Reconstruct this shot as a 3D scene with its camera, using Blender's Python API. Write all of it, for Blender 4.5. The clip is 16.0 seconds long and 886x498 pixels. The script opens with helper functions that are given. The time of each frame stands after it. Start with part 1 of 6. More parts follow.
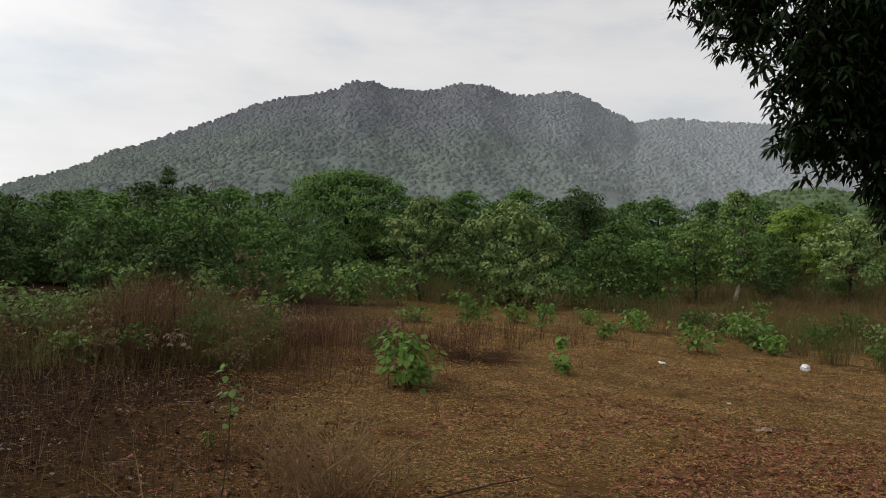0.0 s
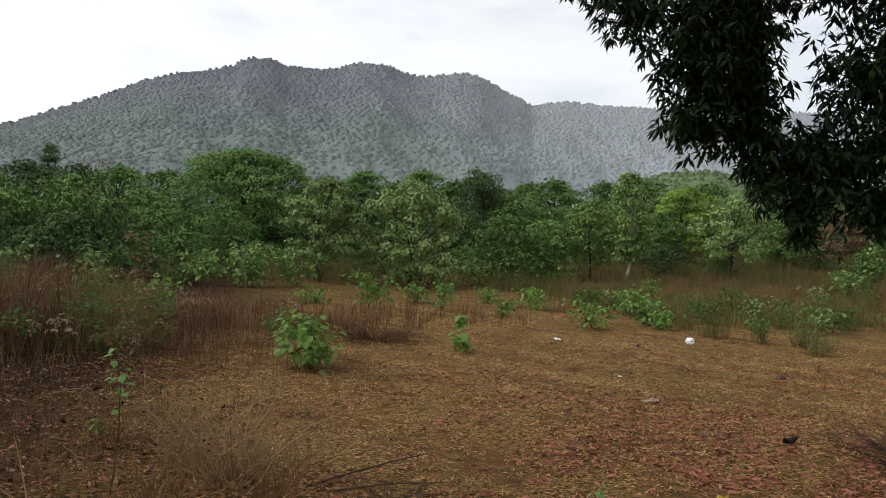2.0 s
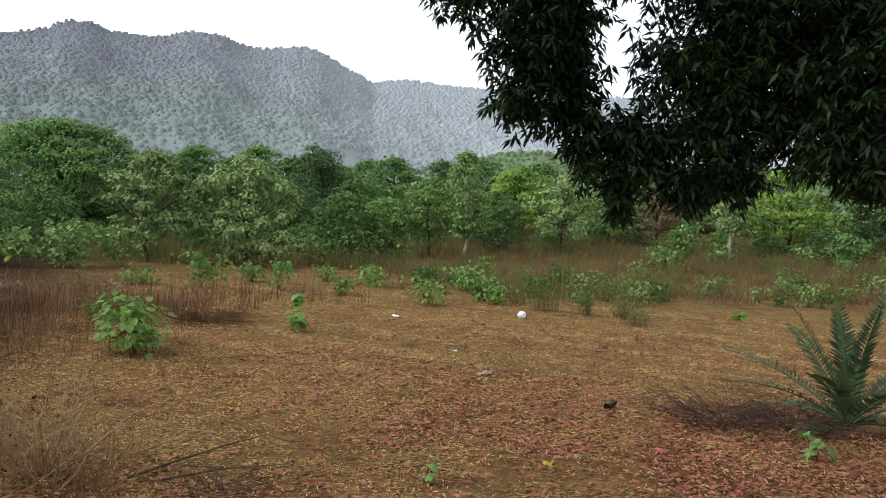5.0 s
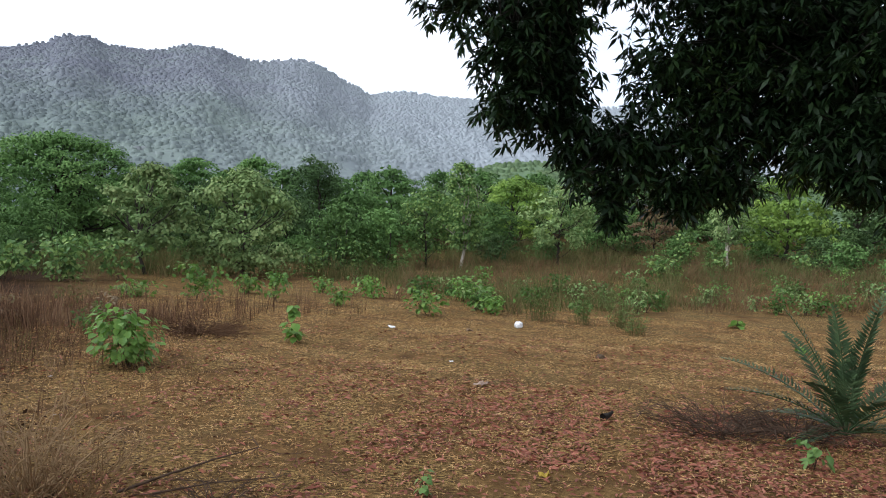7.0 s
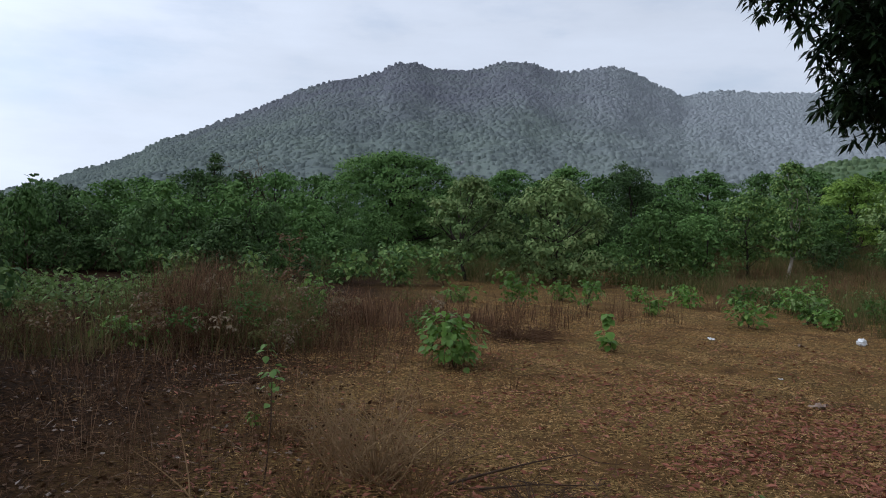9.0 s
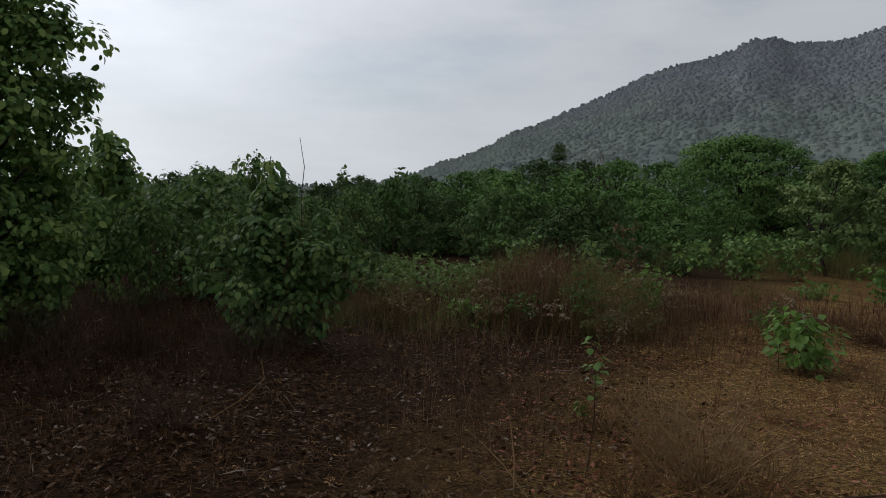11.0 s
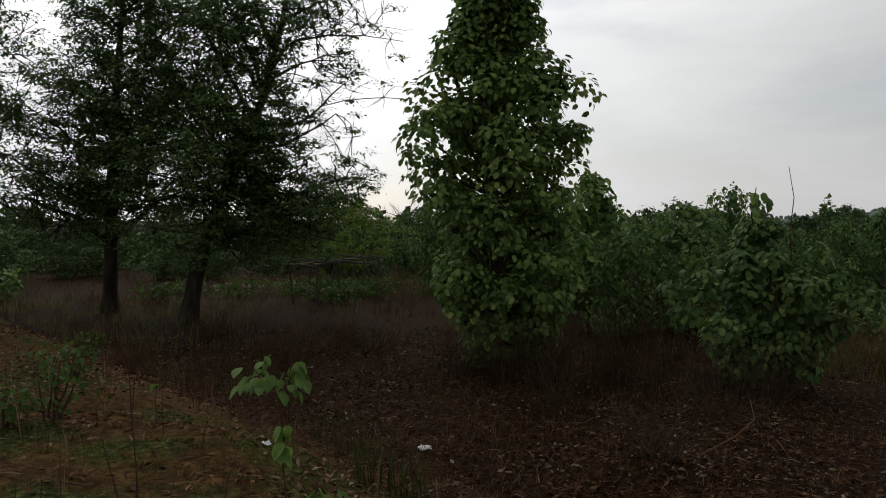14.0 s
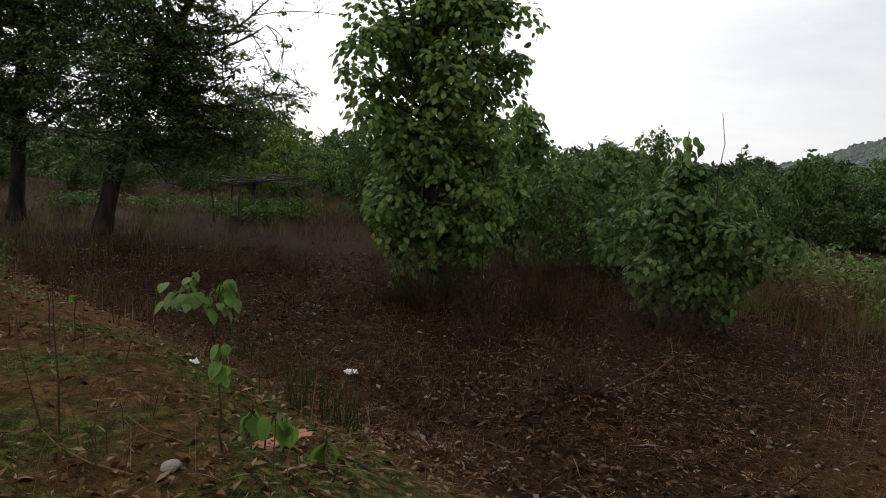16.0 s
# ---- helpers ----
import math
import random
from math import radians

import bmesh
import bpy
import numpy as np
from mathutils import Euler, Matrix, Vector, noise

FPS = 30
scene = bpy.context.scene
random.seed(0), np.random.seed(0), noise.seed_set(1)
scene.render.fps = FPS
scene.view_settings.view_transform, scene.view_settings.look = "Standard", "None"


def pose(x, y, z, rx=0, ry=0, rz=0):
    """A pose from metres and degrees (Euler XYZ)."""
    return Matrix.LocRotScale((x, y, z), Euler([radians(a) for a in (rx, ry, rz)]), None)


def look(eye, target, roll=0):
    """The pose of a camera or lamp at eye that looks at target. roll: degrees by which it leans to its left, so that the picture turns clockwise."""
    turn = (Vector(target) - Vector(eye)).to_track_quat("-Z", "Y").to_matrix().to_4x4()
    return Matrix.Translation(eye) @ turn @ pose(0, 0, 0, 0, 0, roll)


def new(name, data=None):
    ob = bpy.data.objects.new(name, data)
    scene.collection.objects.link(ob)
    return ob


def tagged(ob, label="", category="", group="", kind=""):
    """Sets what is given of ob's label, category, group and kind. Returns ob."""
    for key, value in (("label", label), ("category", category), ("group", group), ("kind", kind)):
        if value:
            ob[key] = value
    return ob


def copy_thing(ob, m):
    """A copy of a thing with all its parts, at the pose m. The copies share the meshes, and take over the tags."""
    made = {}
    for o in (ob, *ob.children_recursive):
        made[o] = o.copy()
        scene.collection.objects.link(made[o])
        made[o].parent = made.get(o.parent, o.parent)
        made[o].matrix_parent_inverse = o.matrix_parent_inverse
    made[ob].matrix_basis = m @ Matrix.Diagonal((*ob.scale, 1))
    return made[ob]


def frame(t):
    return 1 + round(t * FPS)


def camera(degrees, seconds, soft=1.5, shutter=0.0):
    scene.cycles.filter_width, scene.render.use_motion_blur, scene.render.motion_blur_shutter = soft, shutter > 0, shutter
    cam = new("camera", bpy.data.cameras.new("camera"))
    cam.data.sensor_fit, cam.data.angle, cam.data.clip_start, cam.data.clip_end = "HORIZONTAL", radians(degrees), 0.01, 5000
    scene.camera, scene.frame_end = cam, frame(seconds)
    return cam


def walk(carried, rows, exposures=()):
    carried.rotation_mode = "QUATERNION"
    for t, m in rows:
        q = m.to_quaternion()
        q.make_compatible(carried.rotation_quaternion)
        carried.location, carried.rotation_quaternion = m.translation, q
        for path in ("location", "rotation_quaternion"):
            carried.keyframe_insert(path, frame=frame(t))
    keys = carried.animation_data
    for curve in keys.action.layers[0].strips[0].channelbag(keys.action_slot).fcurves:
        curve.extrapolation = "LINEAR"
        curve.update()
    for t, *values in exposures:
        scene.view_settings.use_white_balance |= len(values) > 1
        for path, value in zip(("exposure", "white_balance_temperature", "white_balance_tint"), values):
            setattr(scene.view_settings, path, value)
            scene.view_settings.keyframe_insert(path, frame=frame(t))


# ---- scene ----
cam = camera(58.35, 16.0, soft=1.0)
VIEWS = [  # seconds, eye, yaw to the left, pitch up, roll
    (0, -0.005, 0.000, 3.007, 0.00, -0.70, 3.30),
    (0.5, -0.005, -0.021, 3.000, -1.03, -0.67, 3.28),
    (1, -0.002, -0.036, 2.992, -3.17, -0.93, 3.24),
    (1.5, 0.007, -0.038, 2.987, -5.44, -1.44, 3.12),
    (2, 0.023, -0.022, 2.986, -7.21, -1.67, 3.17),
    (2.5, 0.044, 0.009, 2.988, -9.03, -1.82, 3.23),
    (3, 0.067, 0.041, 2.989, -10.66, -1.93, 3.33),
    (3.5, 0.087, 0.057, 2.989, -13.08, -2.09, 3.51),
    (4, 0.100, 0.049, 2.988, -15.18, -2.25, 3.56),
    (4.5, 0.109, 0.036, 2.985, -16.91, -2.39, 3.50),
    (5, 0.117, 0.030, 2.983, -18.74, -2.63, 3.37),
    (5.5, 0.140, 0.037, 2.982, -20.28, -2.69, 3.30),
    (6, 0.178, 0.058, 2.982, -21.02, -2.47, 3.29),
    (6.5, 0.206, 0.074, 2.978, -20.63, -2.14, 3.22),
    (7, 0.199, 0.064, 2.969, -18.82, -1.84, 2.96),
    (7.5, 0.141, 0.013, 2.953, -15.41, -1.70, 2.44),
    (8, 0.117, 0.005, 2.948, -10.96, -1.72, 2.16),
    (8.5, 0.105, 0.032, 2.953, -5.02, -1.86, 2.01),
    (9, 0.106, 0.095, 2.968, 3.31, -2.24, 2.03),
    (9.5, 0.112, 0.167, 2.984, 11.82, -2.70, 1.86),
    (9.7, 0.114, 0.231, 2.997, 14.48, -2.96, 2.01),
    (10.2, 0.141, 0.325, 3.014, 20.30, -3.54, 2.18),
    (10.7, 0.192, 0.322, 3.008, 25.03, -3.88, 1.99),
    (11.2, 0.245, 0.272, 2.993, 29.45, -3.81, 1.52),
    (11.8, 0.273, 0.219, 2.981, 35.46, -2.95, 0.67),
    (12, 0.271, 0.211, 2.981, 37.72, -2.49, 0.35),
    (12.5, 0.259, 0.197, 2.983, 43.03, -2.02, -0.01),
    (13, 0.224, 0.172, 2.985, 48.58, -2.23, 0.01),
    (13.5, 0.156, 0.136, 2.984, 55.08, -2.43, 0.03),
    (14, 0.063, 0.092, 2.976, 60.54, -1.94, 0.30),
    (14.5, -0.031, 0.049, 2.961, 64.57, -2.06, 0.81),
    (14.75, -0.071, 0.032, 2.953, 64.59, -3.41, 1.14),
    (15, -0.104, 0.020, 2.945, 63.44, -5.00, 1.59),
    (15.25, -0.130, 0.016, 2.938, 60.86, -6.22, 2.32),
    (15.5, -0.152, 0.018, 2.932, 58.01, -7.04, 3.08),
    (16, -0.186, 0.035, 2.921, 54.67, -6.86, 4.04),
]


def view(x, y, z, yaw, pitch, roll):
    """Camera pose from an eye and three angles; roll leans to the left."""
    eye = Vector((x, y, z))
    a, p = radians(yaw), radians(pitch)
    ahead = Vector((-math.sin(a) * math.cos(p), math.cos(a) * math.cos(p), math.sin(p)))
    return look(eye, eye + ahead, roll)


EXPOSURES = [(0, 0.05, 6800, 10), (2.5, 0.55, 6450, 10), (3.5, 0.6, 6350, 10), (5, 1.0, 6200, 9), (7.5, 0.85, 5750, 10), (8.5, 0.35, 5700, 10), (9, 0.0, 5700, 10), (9.7, -0.45, 5750, 10), (12, -0.55, 6600, 8), (14.5, -0.65, 6750, 9), (15, -0.55, 6750, 9), (15.5, 0.12, 6660, 10), (16, 0.05, 6700, 10)]
walk(cam, [(row[0], view(*row[1:])) for row in VIEWS], EXPOSURES)

# ---- sky and sun: thin overcast, brightest round the veiled sun ----
SUN_AZ, SUN_EL = 84.0, 34.0     # degrees to the left of +y, and up
sun_way = Vector((-math.sin(radians(SUN_AZ)) * math.cos(radians(SUN_EL)), math.cos(radians(SUN_AZ)) * math.cos(radians(SUN_EL)), math.sin(radians(SUN_EL))))
world = bpy.data.worlds.new("overcast_sky")
scene.world = world
world.use_nodes = True
wn, wl = world.node_tree.nodes, world.node_tree.links
wn.clear()


def wnode(kind, **values):
    n = wn.new(kind)
    for key, value in values.items():
        n.inputs[key].default_value = value
    return n


def wmath(op, a, b=None):
    n = wn.new("ShaderNodeMath")
    n.operation = op
    for i, v in enumerate((a, b)):
        if v is None:
            continue
        if isinstance(v, (int, float)):
            n.inputs[i].default_value = v
        else:
            wl.new(v, n.inputs[i])
    return n.outputs[0]


sky = wn.new("ShaderNodeTexSky")
sky.sky_type, sky.sun_disc = "NISHITA", False
sky.sun_elevation, sky.sun_rotation = radians(SUN_EL), radians(-SUN_AZ)
sky_dim = wn.new("ShaderNodeMixRGB")
sky_dim.blend_type = "MULTIPLY"
sky_dim.inputs[0].default_value = 1
sky_dim.inputs[2].default_value = (0.13, 0.13, 0.13, 1)
wl.new(sky.outputs[0], sky_dim.inputs[1])
coord = wn.new("ShaderNodeTexCoord")
dot = wn.new("ShaderNodeVectorMath")
dot.operation = "DOT_PRODUCT"
wl.new(coord.outputs["Generated"], dot.inputs[0])
dot.inputs[1].default_value = sun_way
glow = wmath("POWER", wmath("MAXIMUM", wmath("MULTIPLY_ADD", dot.outputs["Value"], 0.5), 0.0), 9.0)
glow.node.inputs[0].links[0].from_node.inputs[0].links[0].from_node.inputs[2].default_value = 0.5
stretch = wn.new("ShaderNodeMapping")
stretch.inputs["Scale"].default_value = (1.0, 1.0, 3.2)
wl.new(coord.outputs["Generated"], stretch.inputs[0])
puffs = wnode("ShaderNodeTexNoise", Scale=2.6, Detail=7.0, Roughness=0.55)
wl.new(stretch.outputs[0], puffs.inputs["Vector"])
ripple = wmath("MULTIPLY_ADD", puffs.outputs[0], 0.5)
ripple.node.inputs[2].default_value = 0.75
up_axis = wn.new("ShaderNodeSeparateXYZ")
wl.new(coord.outputs["Generated"], up_axis.inputs[0])
deck = wn.new("ShaderNodeMapRange")      # the cloud deck is thicker overhead
deck.interpolation_type = "SMOOTHSTEP"
deck.inputs["From Min"].default_value, deck.inputs["From Max"].default_value = 0.22, 0.75
deck.inputs["To Min"].default_value, deck.inputs["To Max"].default_value = 1.0, 0.45
wl.new(up_axis.outputs[2], deck.inputs[0])
thin = wn.new("ShaderNodeMapping")
thin.inputs["Scale"].default_value = (1.0, 1.0, 7.0)
wl.new(coord.outputs["Generated"], thin.inputs[0])
streaks = wnode("ShaderNodeTexNoise", Scale=3.4, Detail=8.0, Roughness=0.6)
wl.new(thin.outputs[0], streaks.inputs["Vector"])
streak = wmath("MULTIPLY_ADD", streaks.outputs[0], 0.16)
streak.node.inputs[2].default_value = 0.92
ripple = wmath("MULTIPLY", ripple, streak)
level = wmath("MULTIPLY", wmath("ADD", wmath("MULTIPLY", glow, 1.9), wmath("MULTIPLY", deck.outputs[0], 0.70)), ripple)
grey = wn.new("ShaderNodeMixRGB")
grey.blend_type = "MULTIPLY"
grey.inputs[0].default_value = 1
grey.inputs[1].default_value = (0.965, 0.985, 1.03, 1)
wl.new(level, grey.inputs[2])
cover = wn.new("ShaderNodeMapRange")
cover.inputs["From Min"].default_value, cover.inputs["From Max"].default_value = 0.36, 0.50
cover.inputs["To Min"].default_value, cover.inputs["To Max"].default_value = 0.72, 0.97
wl.new(puffs.outputs[0], cover.inputs[0])
veil = wn.new("ShaderNodeMixRGB")
wl.new(cover.outputs[0], veil.inputs[0])
wl.new(sky_dim.outputs[0], veil.inputs[1])
wl.new(grey.outputs[0], veil.inputs[2])
back = wnode("ShaderNodeBackground", Strength=1.0)
wl.new(veil.outputs[0], back.inputs[0])
wout = wn.new("ShaderNodeOutputWorld")
wl.new(back.outputs[0], wout.inputs[0])

sun = new("sun", bpy.data.lights.new("sun", "SUN"))
sun.data.energy, sun.data.angle, sun.data.color = 0.5, radians(30), (1.0, 0.97, 0.92)
sun.matrix_world = look(sun_way * 50, (0, 0, 0))


# ---- materials ----
def material(name):
    m = bpy.data.materials.new(name)
    m.use_nodes = True
    n, l = m.node_tree.nodes, m.node_tree.links
    n.clear()
    out = n.new("ShaderNodeOutputMaterial")
    bsdf = n.new("ShaderNodeBsdfPrincipled")
    l.new(bsdf.outputs[0], out.inputs[0])
    return m, n, l, bsdf, out


def ramp(n, l, source, stops):
    r = n.new("ShaderNodeValToRGB")
    while len(r.color_ramp.elements) < len(stops):
        r.color_ramp.elements.new(0.5)
    for e, (at, c) in zip(r.color_ramp.elements, stops):
        e.position, e.color = at, (*c, 1)
    l.new(source, r.inputs[0])
    return r.outputs[0]


def foliage(name, stops, gloss=0.45, through_light=0.3, patch=0.5, spec=0.4, vary=0.0, island=0.6):
    """Leaves: each island its own shade, with broader drifts of tone; some light comes through."""
    m, n, l, bsdf, out = material(name)
    geo = n.new("ShaderNodeNewGeometry")
    tc = n.new("ShaderNodeTexCoord")
    big = n.new("ShaderNodeTexNoise")
    big.inputs["Scale"].default_value = patch
    l.new(tc.outputs["Object"], big.inputs["Vector"])
    mix = n.new("ShaderNodeMath")
    mix.operation = "MULTIPLY_ADD"
    l.new(geo.outputs["Random Per Island"], mix.inputs[0])
    mix.inputs[1].default_value = island
    half = n.new("ShaderNodeMath")
    half.operation = "MULTIPLY_ADD"
    l.new(big.outputs[0], half.inputs[0])
    half.inputs[1].default_value, half.inputs[2].default_value = 1.5 - island, island * 0.0 - 0.25
    l.new(half.outputs[0], mix.inputs[2])
    colour = ramp(n, l, mix.outputs[0], stops)
    fine = n.new("ShaderNodeTexNoise")
    fine.inputs["Scale"].default_value = 30
    l.new(tc.outputs["Object"], fine.inputs["Vector"])
    mottle = n.new("ShaderNodeMixRGB")
    mottle.blend_type = "MULTIPLY"
    mottle.inputs[0].default_value = 0.35
    l.new(colour, mottle.inputs[1])
    l.new(fine.outputs[0], mottle.inputs[2])
    if vary:
        info = n.new("ShaderNodeObjectInfo")
        own = n.new("ShaderNodeMapRange")
        own.inputs["To Min"].default_value, own.inputs["To Max"].default_value = 1 - vary, 1 + vary
        l.new(info.outputs["Random"], own.inputs[0])
        toned = n.new("ShaderNodeMixRGB")
        toned.blend_type = "MULTIPLY"
        toned.inputs[0].default_value = 1
        l.new(mottle.outputs[0], toned.inputs[1])
        l.new(own.outputs[0], toned.inputs[2])
        mottle = toned
    l.new(mottle.outputs[0], bsdf.inputs["Base Color"])
    bsdf.inputs["Roughness"].default_value = gloss
    bsdf.inputs["Specular IOR Level"].default_value = spec
    glowing = n.new("ShaderNodeBsdfTranslucent")
    l.new(mottle.outputs[0], glowing.inputs[0])
    both = n.new("ShaderNodeMixShader")
    both.inputs[0].default_value = through_light
    l.new(bsdf.outputs[0], both.inputs[1])
    l.new(glowing.outputs[0], both.inputs[2])
    l.new(both.outputs[0], out.inputs[0])
    return m


def rough(name, stops, scale=3.0, detail=8.0, bump=0.4, roughness=0.85, fine=60.0, stretch_z=1.0):
    """Bark, soil, stone: colour at two scales with relief."""
    m, n, l, bsdf, out = material(name)
    tc = n.new("ShaderNodeTexCoord")
    mp = n.new("ShaderNodeMapping")
    mp.inputs["Scale"].default_value = (1, 1, stretch_z)
    l.new(tc.outputs["Object"], mp.inputs[0])
    a = n.new("ShaderNodeTexNoise")
    a.inputs["Scale"].default_value, a.inputs["Detail"].default_value = scale, detail
    b = n.new("ShaderNodeTexNoise")
    b.inputs["Scale"].default_value, b.inputs["Detail"].default_value = fine, 4
    for t in (a, b):
        l.new(mp.outputs[0], t.inputs["Vector"])
    mix = n.new("ShaderNodeMath")
    mix.operation = "MULTIPLY_ADD"
    l.new(b.outputs[0], mix.inputs[0])
    mix.inputs[1].default_value = 0.45
    l.new(a.outputs[0], mix.inputs[2])
    l.new(ramp(n, l, mix.outputs[0], stops), bsdf.inputs["Base Color"])
    bsdf.inputs["Roughness"].default_value = roughness
    bsdf.inputs["Specular IOR Level"].default_value = 0.12
    bp = n.new("ShaderNodeBump")
    bp.inputs["Strength"].default_value = bump
    bp.inputs["Distance"].default_value = 0.03
    l.new(mix.outputs[0], bp.inputs["Height"])
    l.new(bp.outputs[0], bsdf.inputs["Normal"])
    return m


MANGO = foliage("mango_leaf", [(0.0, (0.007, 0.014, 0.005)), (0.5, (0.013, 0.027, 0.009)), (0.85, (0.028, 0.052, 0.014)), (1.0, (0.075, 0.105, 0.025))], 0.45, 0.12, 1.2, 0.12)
TEAK = foliage("teak_leaf", [(0.0, (0.070, 0.135, 0.036)), (0.5, (0.165, 0.285, 0.075)), (1.0, (0.390, 0.510, 0.145))], 0.6, 0.3, 0.6, 0.22, 0.0, 0.85)
# darker copy of the teak leaf: the shrubs' shade is put into the colour
TEAK_SHADED = foliage("shaded_teak_leaf", [(0.0, (0.055, 0.108, 0.030)), (0.5, (0.115, 0.205, 0.058)), (1.0, (0.270, 0.370, 0.108))], 0.6, 0.3, 0.6, 0.22, 0.0, 0.85)
TEAK_PALE = foliage("dusty_teak_leaf", [(0.0, (0.110, 0.175, 0.062)), (0.5, (0.225, 0.320, 0.110)), (1.0, (0.420, 0.490, 0.195))], 0.7, 0.12, 0.5, 0.06, 0.12, 0.5)
SAPLING = foliage("young_leaf", [(0.0, (0.095, 0.185, 0.038)), (0.5, (0.165, 0.305, 0.055)), (1.0, (0.350, 0.450, 0.110))], 0.5, 0.35, 1.5, 0.25, 0.2)
FOREST = foliage("forest_leaf", [(0.0, (0.060, 0.118, 0.034)), (0.5, (0.126, 0.224, 0.062)), (1.0, (0.240, 0.350, 0.100))], 0.6, 0.1, 0.25, 0.06, 0.25, 0.3)
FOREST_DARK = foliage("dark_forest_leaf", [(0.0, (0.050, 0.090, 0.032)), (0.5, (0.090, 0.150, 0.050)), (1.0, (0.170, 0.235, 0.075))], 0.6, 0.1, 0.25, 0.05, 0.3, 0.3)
FOREST_YELLOW = foliage("light_forest_leaf", [(0.0, (0.122, 0.212, 0.041)), (0.5, (0.227, 0.349, 0.058)), (1.0, (0.383, 0.484, 0.098))], 0.6, 0.18, 0.3, 0.15, 0.15, 0.3)
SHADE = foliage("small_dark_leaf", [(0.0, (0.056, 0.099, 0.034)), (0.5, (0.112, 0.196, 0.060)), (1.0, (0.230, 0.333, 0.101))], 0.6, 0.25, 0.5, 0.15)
BROWNING = foliage("browning_leaf", [(0.0, (0.12, 0.07, 0.035)), (0.5, (0.22, 0.13, 0.06)), (1.0, (0.20, 0.19, 0.07))], 0.7, 0.25, 0.7)
PALM = foliage("palm_leaf", [(0.0, (0.030, 0.054, 0.022)), (0.5, (0.055, 0.090, 0.034)), (1.0, (0.110, 0.148, 0.058))], 0.5, 0.15, 1.0, 0.15)
HERB = foliage("herb_leaf", [(0.0, (0.05, 0.10, 0.02)), (0.5, (0.09, 0.17, 0.035)), (1.0, (0.17, 0.26, 0.06))], 0.6, 0.35, 0.8, 0.15)
DRY = foliage("dry_grass", [(0.0, (0.090, 0.049, 0.026)), (0.35, (0.195, 0.105, 0.049)), (0.7, (0.315, 0.189, 0.085)), (1.0, (0.450, 0.308, 0.156))], 0.8, 0.5, 0.25, 0.15)
GREENGRASS = foliage("green_brown_grass", [(0.0, (0.070, 0.078, 0.026)), (0.45, (0.150, 0.155, 0.052)), (0.7, (0.240, 0.190, 0.085)), (1.0, (0.360, 0.280, 0.145))], 0.8, 0.5, 1.1, 0.08, 0.0, 0.35)
STRAW = foliage("flattened_straw", [(0.0, (0.135, 0.070, 0.029)), (0.35, (0.360, 0.196, 0.076)), (0.7, (0.610, 0.372, 0.152)), (1.0, (0.760, 0.550, 0.265))], 0.8, 0.05, 0.7, 0.05, 0.0, 0.6)
SEED_HEAD = foliage("pale_seed_head", [(0.0, (0.19, 0.14, 0.085)), (0.5, (0.29, 0.22, 0.14)), (1.0, (0.42, 0.34, 0.23))], 0.8, 0.2, 0.7, 0.05)
LITTER = foliage("fallen_mango_leaf", [(0.0, (0.115, 0.038, 0.022)), (0.45, (0.275, 0.094, 0.055)), (0.8, (0.425, 0.165, 0.100)), (1.0, (0.540, 0.275, 0.175))], 0.6, 0.05, 0.8, 0.12)
PALE_LITTER = foliage("fallen_teak_leaf", [(0.0, (0.026, 0.012, 0.006)), (0.45, (0.085, 0.042, 0.018)), (0.72, (0.160, 0.085, 0.042)), (0.90, (0.230, 0.155, 0.105)), (1.0, (0.42, 0.35, 0.30))], 0.7, 0.05, 0.8, 0.06, 0.0, 0.95)
TRACK_LITTER = foliage("brown_fallen_leaf", [(0.0, (0.030, 0.013, 0.006)), (0.35, (0.110, 0.050, 0.021)), (0.65, (0.230, 0.125, 0.062)), (0.85, (0.28, 0.175, 0.105)), (1.0, (0.38, 0.28, 0.20))], 0.8, 0.05, 0.8, 0.05, 0.0, 0.95)
TRACK_GREEN = foliage("short_green_blade", [(0.0, (0.042, 0.047, 0.009)), (0.5, (0.098, 0.115, 0.020)), (1.0, (0.224, 0.203, 0.050))], 0.8, 0.3, 0.6, 0.1)
TWIG = rough("dry_twig", [(0.3, (0.070, 0.038, 0.014)), (0.7, (0.185, 0.109, 0.048))], 8, 4, 0.3, 0.85)
PALE_TWIG = rough("pale_dry_twig", [(0.3, (0.090, 0.054, 0.026)), (0.7, (0.280, 0.180, 0.090))], 8, 4, 0.3, 0.85)
RUST_TWIG = rough("rusty_twig", [(0.3, (0.034, 0.017, 0.009)), (0.8, (0.111, 0.059, 0.028))], 8, 4, 0.3, 0.85)
DARK_TWIG = rough("dark_twig", [(0.3, (0.028, 0.018, 0.013)), (0.8, (0.096, 0.061, 0.039))], 8, 4, 0.3, 0.85)
RED_STALK = foliage("reddish_stalk", [(0.0, (0.050, 0.028, 0.017)), (0.4, (0.130, 0.070, 0.040)), (0.7, (0.250, 0.140, 0.078)), (1.0, (0.430, 0.290, 0.170))], 0.8, 0.35, 0.9, 0.05, 0.0, 0.75)
WEED = foliage("weed_leaf", [(0.0, (0.091, 0.150, 0.039)), (0.5, (0.156, 0.237, 0.065)), (1.0, (0.273, 0.350, 0.117))], 0.6, 0.3, 0.8, 0.15, 0.2)
TAN_GRASS = foliage("tan_grass", [(0.0, (0.100, 0.065, 0.032)), (0.4, (0.195, 0.120, 0.060)), (0.75, (0.290, 0.195, 0.100)), (1.0, (0.420, 0.320, 0.180))], 0.8, 0.5, 1.1, 0.08, 0.0, 0.35)
